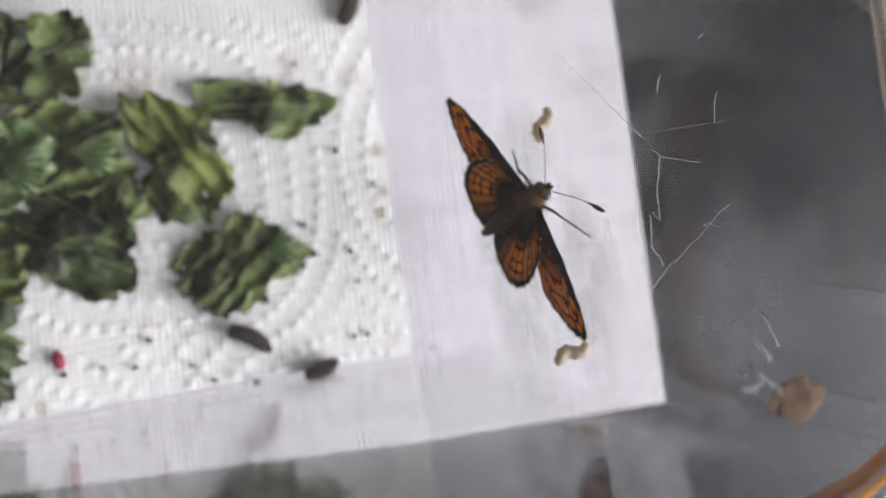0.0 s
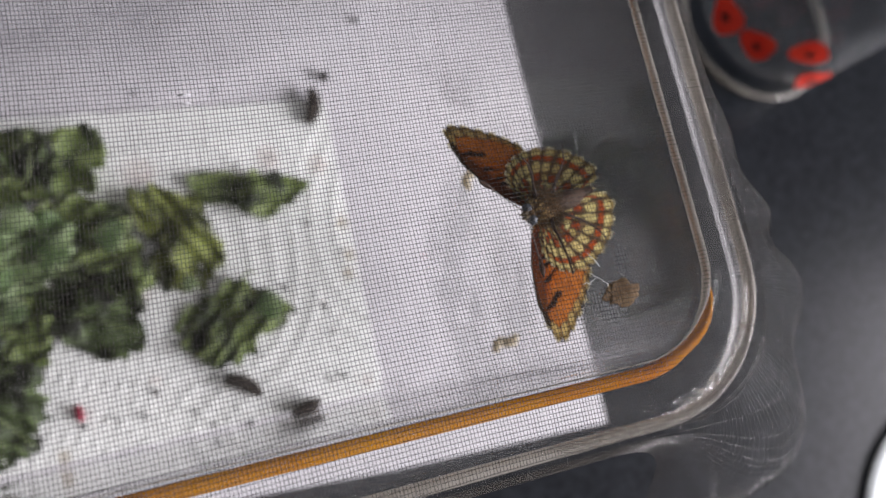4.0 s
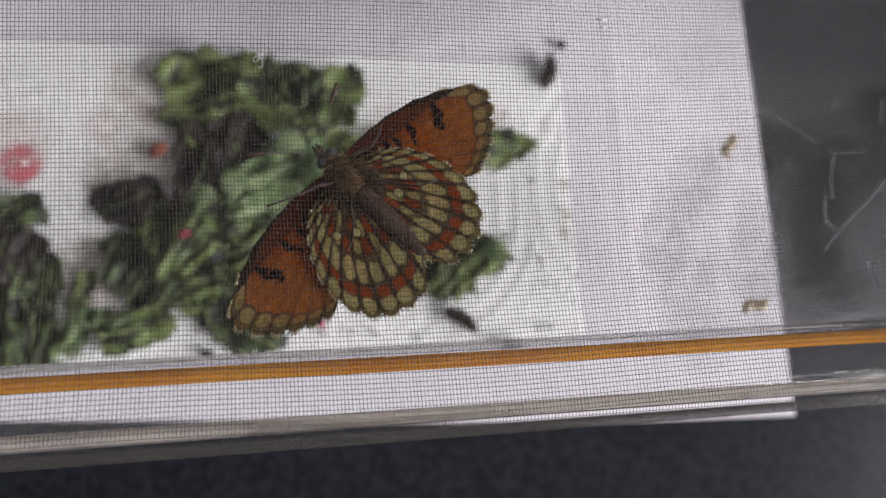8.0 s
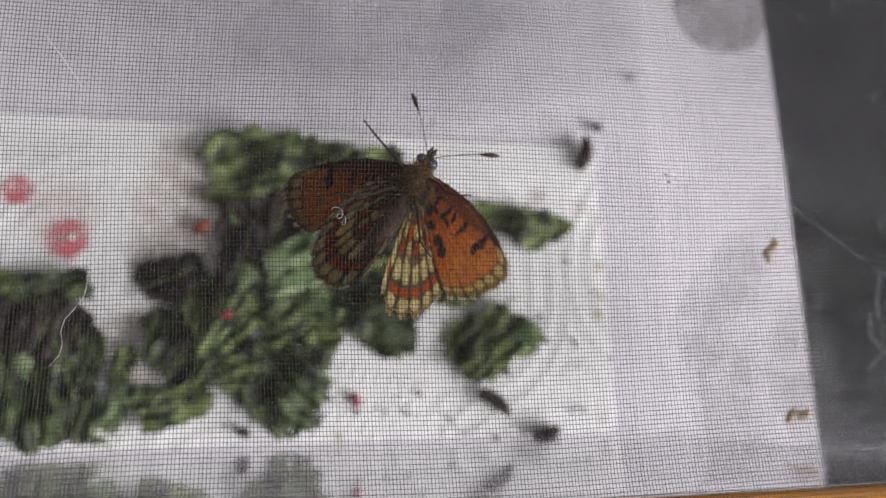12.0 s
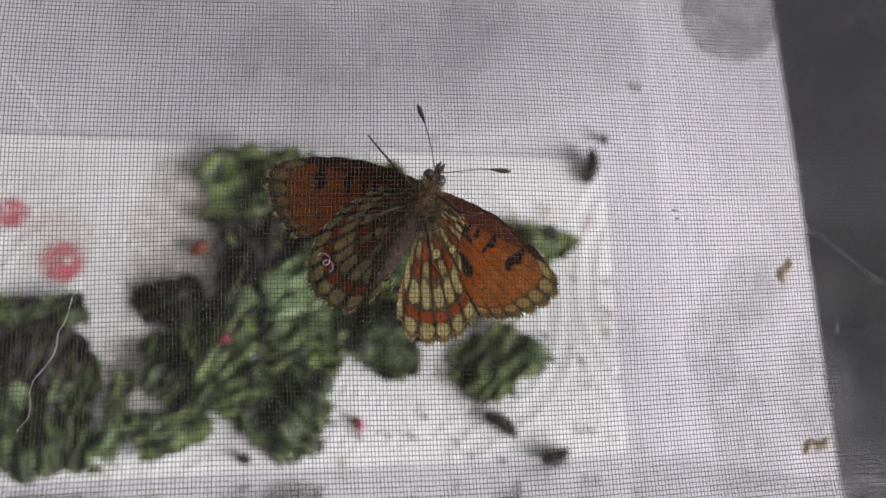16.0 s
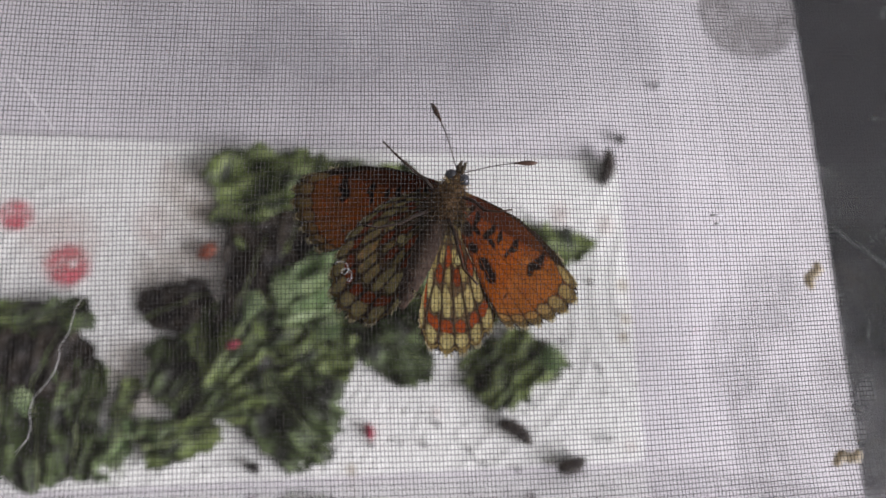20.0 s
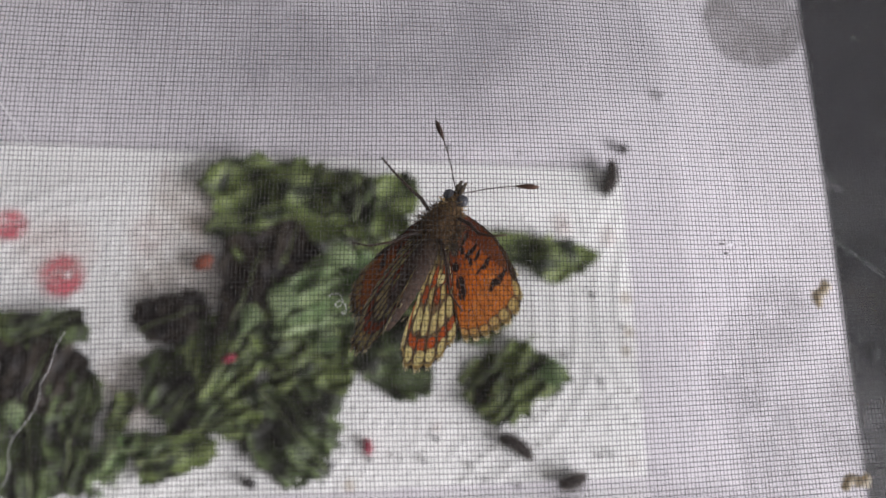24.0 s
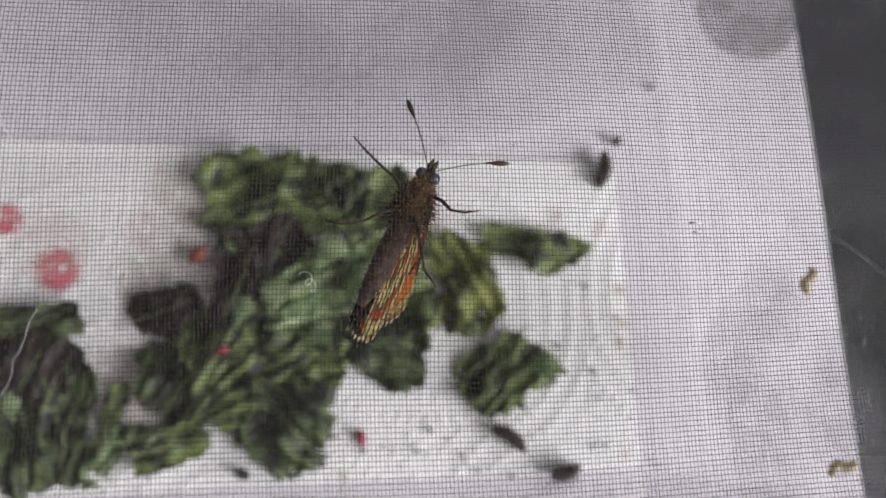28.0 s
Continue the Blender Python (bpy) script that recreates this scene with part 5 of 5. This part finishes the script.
def build_wing(name, outline, hub, spread, sectors, under, upper, side, parent, label, vein_material):
    """One wing, lying flat out to its side: two skins of scales, the raised veins below and the fringe round the edge.
    spread: the angles of the first and last vein as seen from the hub; under, upper: the colours of each side."""
    ol = smooth_outline(outline)
    hub = np.array(hub, float)
    a0, a1 = spread
    k = len(ol)

    def cross(a):
        """How far the outline reaches from the hub in the direction a."""
        d = np.array((math.cos(radians(a)), math.sin(radians(a))))
        best = 0.0
        for i in range(k):
            p, e = ol[i] - hub, ol[(i + 1) % k] - ol[i]
            den = d[0] * e[1] - d[1] * e[0]
            if abs(den) < 1e-9:
                continue
            r = (p[0] * e[1] - p[1] * e[0]) / den
            g = (p[0] * d[1] - p[1] * d[0]) / den
            if 0 <= g <= 1 and r > best:
                best = r
        return best

    A = [-95 + 0.75 * i for i in range(181)]
    R = [cross(a) for a in A]
    A, R = [a for a, r in zip(A, R) if r > 0.8], [r for r in R if r > 0.8]
    step = radians(abs(a1 - a0)) / sectors

    def spot(a, q):
        """Places at the angles a and the shares q of the way to the edge, and the reach there."""
        reach = np.interp(a, A, R)
        s = (a - a0) / (a1 - a0) * sectors
        q2 = q * (1 - np.where(q > 0.9, (q - 0.9) * 10, 0) * (0.030 - 0.038 * np.abs(np.sin(np.pi * s))))
        return hub[0] + reach * q2 * np.cos(np.radians(a)), hub[1] + reach * q2 * np.sin(np.radians(a)), reach, s

    def lift(x, y, dz):
        z = 0.35 * np.sin(0.16 * x) - 0.003 * (y + 4) ** 2 + 0.07 * ripple(x, y, 7.0, 2) + dz
        return np.stack([side * x * mm, y * mm, z * mm], -1)

    na, nq = 170, 135
    ga, gq = np.meshgrid(np.linspace(min(A), max(A), na + 1), np.linspace(0, 1, nq + 1), indexing="ij")
    x, y, reach, s = (v.ravel() for v in spot(ga, gq))
    q = gq.ravel()
    front = np.radians(np.abs(max(A) - ga.ravel())) * np.maximum(reach * q, 0.4)
    w = {"x": x, "y": y, "q": q, "r": reach * q, "reach": reach, "s": s, "n": sectors, "step": step, "front": front}
    verts = np.concatenate([lift(x, y, -0.04 * (1 - q ** 8)), lift(x, y, 0.04 * (1 - q ** 8))])
    i, j = np.meshgrid(np.arange(na), np.arange(nq), indexing="ij")
    c = (i * (nq + 1) + j).ravel()
    quads = np.stack([c, c + 1, c + nq + 2, c + nq + 1], -1)
    faces = np.concatenate([quads, quads[:, ::-1] + len(x)])
    blade = mesh_ob(name, verts.tolist(), faces.tolist(), SCALES, parent, label, True)
    colour = np.ones((len(verts), 4), np.float32)
    colour[:len(x), :3], colour[len(x):, :3] = under(w), upper(w)
    blade.data.color_attributes.new("scales", "FLOAT_COLOR", "POINT").data.foreach_set("color", colour.ravel())
    for n in range(1, sectors):
        a = np.full(12, a0 + (a1 - a0) * n / sectors)
        vx, vy, _, _ = spot(a, np.linspace(0.44, 0.975, 12))
        mesh_ob("vein", *tube([Vector(p) for p in lift(vx, vy, -0.05)], [0.000045 - 0.000002 * g for g in range(12)], 4), vein_material, blade)
    rng = random.Random(17)
    bits = {0: [], 1: []}
    for g in range(300):
        a = a0 + 3 + (a1 - a0 - 6) * (g + rng.random()) / 300
        fx, fy, _, fs = spot(np.array([a, a + rng.uniform(-0.6, 0.6)]), np.array([0.985, 1.0]))
        d = np.array((fx[1] - fx[0], fy[1] - fy[0]))
        d = d / max(1e-6, np.hypot(*d)) * rng.uniform(0.30, 0.55)
        p0, p1 = lift(fx[1] - d[0] * 0.3, fy[1] - d[1] * 0.3, 0.0), lift(fx[1] + d[0], fy[1] + d[1], rng.uniform(-0.06, 0.02))
        bits[1 if abs(fs[1] - round(float(fs[1]))) < 0.2 else 0].append(tube([Vector(p0), Vector(p1)], [0.00006, 0.00003], 3))
    tagged(mesh_ob("pale_fringe", *merge(*bits[0]), W_CREAM, blade, "pale hair fringe on the wing edge"), kind="stuff")
    tagged(mesh_ob("dark_fringe", *merge(*bits[1]), W_DARK, blade, "dark hairs where the veins meet the wing edge"), kind="stuff")
    return blade


def ball(path, radii, sides=14):
    return tube(path, radii, sides)


def fur_tufts(n, seed, centre, size, length, out):
    """Short hairs standing off an ovoid."""
    rng = random.Random(seed)
    bits = []
    for _ in range(n):
        d = Vector((rng.gauss(0, 1), rng.gauss(0, 1), rng.gauss(0, 1))).normalized()
        p = Vector((centre[0] + size[0] * d.x, centre[1] + size[1] * d.y, centre[2] + size[2] * d.z)) * mm
        e = p + (d + Vector((rng.uniform(-0.5, 0.5), rng.uniform(-1.0, 0.1), rng.uniform(-0.5, 0.5)))) * length * mm * rng.uniform(0.5, 1.2)
        bits.append(tube([p, e], [0.00006, 0.00002], 3))
    return merge(*bits)


def build_butterfly():
    b = tagged(new("butterfly"), "orange and dark brown fritillary butterfly with chequered wings", "butterfly")
    antennae = {}
    # its own space: y ahead, z towards its back, the head's front at y = 0
    th = ball([(0, -0.0016, 0), (0, -0.0022, 0.0001), (0, -0.0036, 0.0003), (0, -0.0052, 0.0003), (0, -0.0066, 0.0001), (0, -0.0074, 0)], [0.0008, 0.0016, 0.0021, 0.0022, 0.0018, 0.0011])
    mesh_ob("thorax", *merge(th, fur_tufts(900, 3, (0, -4.6, 0.2), (2.0, 2.7, 1.9), 1.1, 1)), FUR, b, "brown furry thorax")
    tagged(mesh_ob("wing_base_fur", *fur_tufts(420, 13, (0, -6.4, 0.3), (2.5, 2.7, 0.9), 1.5, 1), FUR_GREY, b, "long grey-brown hairs over the wing roots"), kind="stuff")
    n = 22
    ab = ball([(0, -0.0068 - 0.0128 * i / (n - 1), 0.0001 + 0.0008 * math.sin(1.6 * i / (n - 1))) for i in range(n)],
              [0.00158 * math.sin(math.pi * (0.20 + 0.74 * i / (n - 1))) ** 0.6 * (0.93 + 0.09 * abs(math.sin(i * 1.3))) for i in range(n)])
    mesh_ob("abdomen", *merge(ab, fur_tufts(320, 5, (0, -13, 0.5), (1.15, 6.2, 1.15), 0.5, 1)), BELLY, b, "slim dark grey-brown ringed abdomen")
    hd = ball([(0, -0.0002, 0), (0, -0.0006, 0), (0, -0.0013, 0), (0, -0.0020, 0)], [0.0003, 0.0008, 0.0010, 0.0006])
    mesh_ob("head", *merge(hd, fur_tufts(160, 7, (0, -1.1, 0), (0.8, 0.8, 0.8), 0.5, 1)), FUR, b)
    mesh_ob("collar_fur", *merge(fur_tufts(150, 9, (0, -2.2, -0.3), (1.3, 0.7, 1.1), 0.9, 1)), FUR_GOLD, b, "golden hairs behind the head")
    for s in (-1, 1):
        mesh_ob("palp", *tube([(s * 0.0002, -0.0004, -0.0004), (s * 0.0003, 0.0005, -0.0006), (s * 0.0003, 0.0014, -0.0004)], [0.0003, 0.00036, 0.00012], 7), FUR_GREY, b, "golden hairy mouth feeler")
        bm = bmesh.new()
        bmesh.ops.create_icosphere(bm, subdivisions=3, radius=0.00082)
        bmesh.ops.translate(bm, vec=(s * 0.00088, -0.0010, -0.0002), verts=bm.verts)
        part("eye", bm, EYE, b, "dark grey domed eye")
        # antenna, on a pivot in the head
        k = 14
        pts = [Vector((s * 0.0068 * (q / k) ** 0.95, 0.0054 * (q / k) + 0.0004 * math.sin(math.pi * q / k), -0.0012 * math.sin(math.pi * 0.5 * q / k))) for q in range(k + 1)]
        ant = mesh_ob("antenna", *tube(pts, [0.00008] * (k + 1), 6), ANTENNA, b, "thin grey ringed antenna")
        ant.location = (s * 0.0003, -0.0002, -0.0003)
        antennae[s] = ant
        d = (pts[-1] - pts[-2]).normalized()
        tip = [pts[-1] - d * 0.0018 + d * 0.0030 * q / 6 for q in range(7)]
        mesh_ob("club", *tube(tip, [0.00010, 0.00018, 0.00028, 0.00036, 0.00036, 0.00028, 0.00010], 8), CLUB, ant, "dark antenna club")
    # legs, reaching to the net that it holds on to
    for hip, knee, shin, foot in (((2.0, -4.2, -0.9), (5.2, -2.9, -1.5), (8.2, -1.9, -2.0), (10.6, -0.9, -2.2)), ((-1.8, -3.4, -0.9), (-5.0, -4.2, -1.4), (-6.8, -3.9, -2.0), (-8.3, -3.0, -2.2)),
                                  ((1.5, -7.0, -1.0), (4.0, -10.0, -1.5), (6.2, -11.8, -2.0), (8.2, -12.4, -2.2)), ((-1.2, -7.0, -1.0), (-4.2, -10.6, -1.5), (-5.6, -12.6, -2.0), (-8.0, -13.8, -2.2))):
        h, kn, sh, ft = (Vector(p) * mm for p in (hip, knee, shin, foot))
        pts = [h, h.lerp(kn, 0.5) + Vector((0, 0.0003, 0)), kn, kn.lerp(sh, 0.5), sh, sh.lerp(ft, 0.5), ft]
        mesh_ob("leg", *tube(pts, [0.00026, 0.00025, 0.00020, 0.00017, 0.00015, 0.00012, 0.00014], 6), HORN, b)
    wings = {}
    for s in (1, -1):
        wings["fore", s] = build_wing("forewing", FORE, (-1.2, -0.4), (-1, -40), 7, fore_under, fore_upper, s, b, "orange forewing with black spots and a pale scalloped edge", W_RED)
        wings["hind", s] = build_wing("hindwing", HIND, (-0.6, 0.4), (2, -86), 11, hind_under, hind_upper, s, b, "hindwing chequered in cream and rust with black lines", W_DARK)
    return b, wings, antennae


BUTTERFLY, WINGS, ANTENNAE = build_butterfly()
BUTTERFLY.scale = (0.91, 0.91, 0.91)


# What moves
def fly_pose(x, y, z, ahead, pitch, bank=0.0):
    """The butterfly's pose: its head's place in millimetres, the compass of its level heading, how far it is pitched up (180: hanging on its back), its bank."""
    a, p = radians(ahead), radians(pitch)
    n0 = Vector((math.cos(a), math.sin(a), 0))
    up = Vector((0, 0, 1))
    f = n0 * math.cos(p) + up * math.sin(p)
    r = n0.cross(up)
    u = r.cross(f)
    m = Matrix((r, f, u)).transposed().to_4x4()
    return Matrix.Translation((x * mm, y * mm, z * mm)) @ m @ pose(0, 0, 0, 0, bank, 0)


def motions():
    # seconds, the head's place in millimetres, the level heading, the pitch and the bank
    carry = [(0, -59.7, 52.4, 83.6, 47.7, 70.3, -19.8), (0.5, -58.9, 50.7, 93.9, 18.4, 101.5, -8.8), (1, -59.5, 49.7, 109, 32.6, 109.4, -19.2),
        (1.5, -59, 49.7, 117.4, 6.3, 100.1, -9.8), (2, -54.4, 48.9, 118.3, -30.5, 85.2, 4.9), (2.5, -53.1, 45.5, 124.7, 20.9, 107.3, -18.8), (3, -55.8, 44.6, 127, -14, 98, 2),
        (3.5, -61, 43.7, 126.6, 2, 126, 0), (4, -69.5, 42, 127, 14, 156, 2), (4.5, -80.6, 40.1, 127.6, 19, 173.5, 5.5), (5, -89.6, 37.6, 127.5, 21.1, 171, -0.6),
        (5.5, -102.5, 32.5, 127.5, 22.9, 173.8, 5.8), (6, -113.8, 28.8, 127.4, 13.7, 174.8, 0.1), (6.5, -124.6, 31.7, 127.5, -3.2, 178.1, 1.7),
        (7, -134.7, 34.1, 127.5, -5.9, 179.2, 1.7), (7.5, -138.7, 40.7, 127.6, -25.9, 178.2, -1.8), (8, -146, 44.4, 127.9, -47.1, 182.4, 1.8),
        (8.5, -149, 51.3, 127.6, -77.6, 181.9, 3.8), (9, -145.8, 53.3, 127.7, -100.4, 180.4, -9.9), (9.5, -145.8, 55.6, 127.9, -113.1, 181.7, -6.5),
        (10, -144.6, 57.8, 127.9, -111.7, 181.3, -9.1), (10.5, -142.4, 61.3, 127.8, -110.2, 180.7, -6.2), (11, -142.1, 62.9, 127.9, -115.7, 181.9, -5.6),
        (12, -141.2, 64.1, 127.8, -122.2, 181.5, -8), (12.5, -139.8, 66.3, 127.6, -113.8, 180.6, -7.9), (13, -140.2, 66, 127.9, -117.9, 181.5, -4.1),
        (15.5, -139.4, 67.1, 127.7, -120.8, 181.9, -3.9), (18, -138.9, 67.2, 127.7, -117, 180.3, -6.2), (20, -139.4, 67.5, 127.7, -115.5, 181.3, -8.2),
        (20.5, -139.4, 67.8, 127.7, -117.9, 180.4, -10.1), (22.5, -139.3, 68, 127.6, -116.5, 179.1, -12), (23, -139.4, 68.3, 127.6, -117.8, 178.5, -13.9),
        (24, -139.4, 68.2, 127.6, -120.2, 177.8, -14.3), (25, -139.4, 68.5, 127.5, -116.6, 179.2, -13.4), (25.5, -139.2, 68.4, 127.5, -119.2, 179.1, -12.5),
        (28, -139.3, 68.6, 127.5, -119, 178.8, -12)]
    walk(BUTTERFLY, [(t, fly_pose(*way)) for t, *way in carry])
    # seconds, then for each wing how far it is raised over the back and turned forward: right fore, left fore, right hind, left hind
    beat = [(0, 16, -2, -11, -12, 21, -11, -13, -11), (0.5, 26, -2, 24, -12, 33, -1, 23, -1), (1, 18, -4, 6, -15, 27, -8, 6, -3), (1.5, -9, -13, 5, -10, 3, -15, 7, -7),
        (2, -21, -3, 20, -5, -17, -15, 26, -5), (2.5, 24, 7, 7, -8, 30, -6, 10, 2), (2.8, 40, -10, 40, -10, 38, -12, 38, -12), (3.1, 0, 4, 0, 4, -2, -10, -2, -10),
        (3.4, 45, -10, 45, -10, 43, -10, 43, -10), (3.7, 4, 0, 4, 0, 2, -8, 2, -8), (4, 34, -8, 32, -4, 32, -8, 30, -8), (4.5, 8, 0, 10, 4, 11, 3, 9, -14),
        (5, 23, -4, 9, 7, 21, -1, 7, -15), (5.5, 25, -21, 13, 8, 21, -9, 11, -11), (6, 49, -14, 27, 10, 46, -14, 22, -6), (6.5, 47, -23, 23, 12, 44, -21, 18, -5),
        (7, 49, -6, 40, 5, 46, -11, 38, -14), (7.5, 39, 11, 17, -13, 38, 6, 12, -27), (8, 5, -3, 0, -4, 1, -7, -3, -11), (8.5, 7, -13, 1, 7, 4, -20, -2, 0),
        (9, 13, -12, 8, 3, 11, -18, 8, 2), (9.5, 40, -4, 38, 7, 39, -21, 39, 7), (10, 30, -7, 36, 4, 28, -16, 36, 2), (10.5, 27, 0, 34, 6, 27, -10, 34, 0),
        (11, 17, -4, 28, 12, 16, -17, 30, 4), (12, 33, -7, 44, 6, 31, -17, 46, 7), (12.5, 23, 3, 38, 3, 20, -6, 38, -1), (13, 5, -3, 10, 7, 3, -10, 13, 8),
        (15.5, 20, -4, 18, 8, 20, -15, 19, 8), (18, 17, -3, 24, 3, 14, -7, 26, 1), (20, 24, 0, 31, 3, 22, -9, 34, 1), (20.5, 30, -2, 34, 3, 29, -14, 39, 6),
        (22.5, 56, -8, 59, 0, 55, -19, 63, -1), (23, 58, -9, 64, 2, 58, -20, 66, -1), (24, 59, -17, 64, 4, 56, -20, 66, 3), (25, 67, -14, 71, 2, 65, -8, 73, -8),
        (25.5, 91, -33, 91, -16, 88, 4, 89, -1), (28, 91, -36, 91, -17, 88, 5, 89, -2)]
    # how far the wings are twisted about their length, fore and hind
    twist = [(0, 17, 8), (0.5, -5, -16), (1, -14, -26), (1.5, -2, -13), (2, 9, -2), (2.5, -5, -21), (3, 12, 12), (4.5, 0, 0), (28, 0, 0)]
    for (kind, s), wing in WINGS.items():
        y0 = -3.4 * mm if kind == "fore" else -4.8 * mm
        z0 = 0.9 * mm if kind == "fore" else 0.75 * mm
        c = (1 if s > 0 else 3) + (0 if kind == "fore" else 4)
        rows = []
        for key in beat:
            turn = float(np.interp(key[0], [r[0] for r in twist], [r[1 if kind == "fore" else 2] for r in twist]))
            rows.append((key[0], pose(s * 1.0 * mm, y0, z0, 0.0, -s * key[c], 0.0) @ pose(0, 0, 0, turn, 0.0, s * key[c + 1])))
        walk(wing, rows)
    # the feelers swing a little from side to side
    for s, feeler in ANTENNAE.items():
        walk(feeler, [(t, pose(s * 0.3 * mm, -0.2 * mm, -0.3 * mm, 0, 0, a)) for t, a in ((0, 0), (2.5, 0), (4.5, -12), (5.5, -12), (7.5, 2), (8.5, 4), (9.5, 9), (13, 8), (18, 9), (28, 9))])


motions()
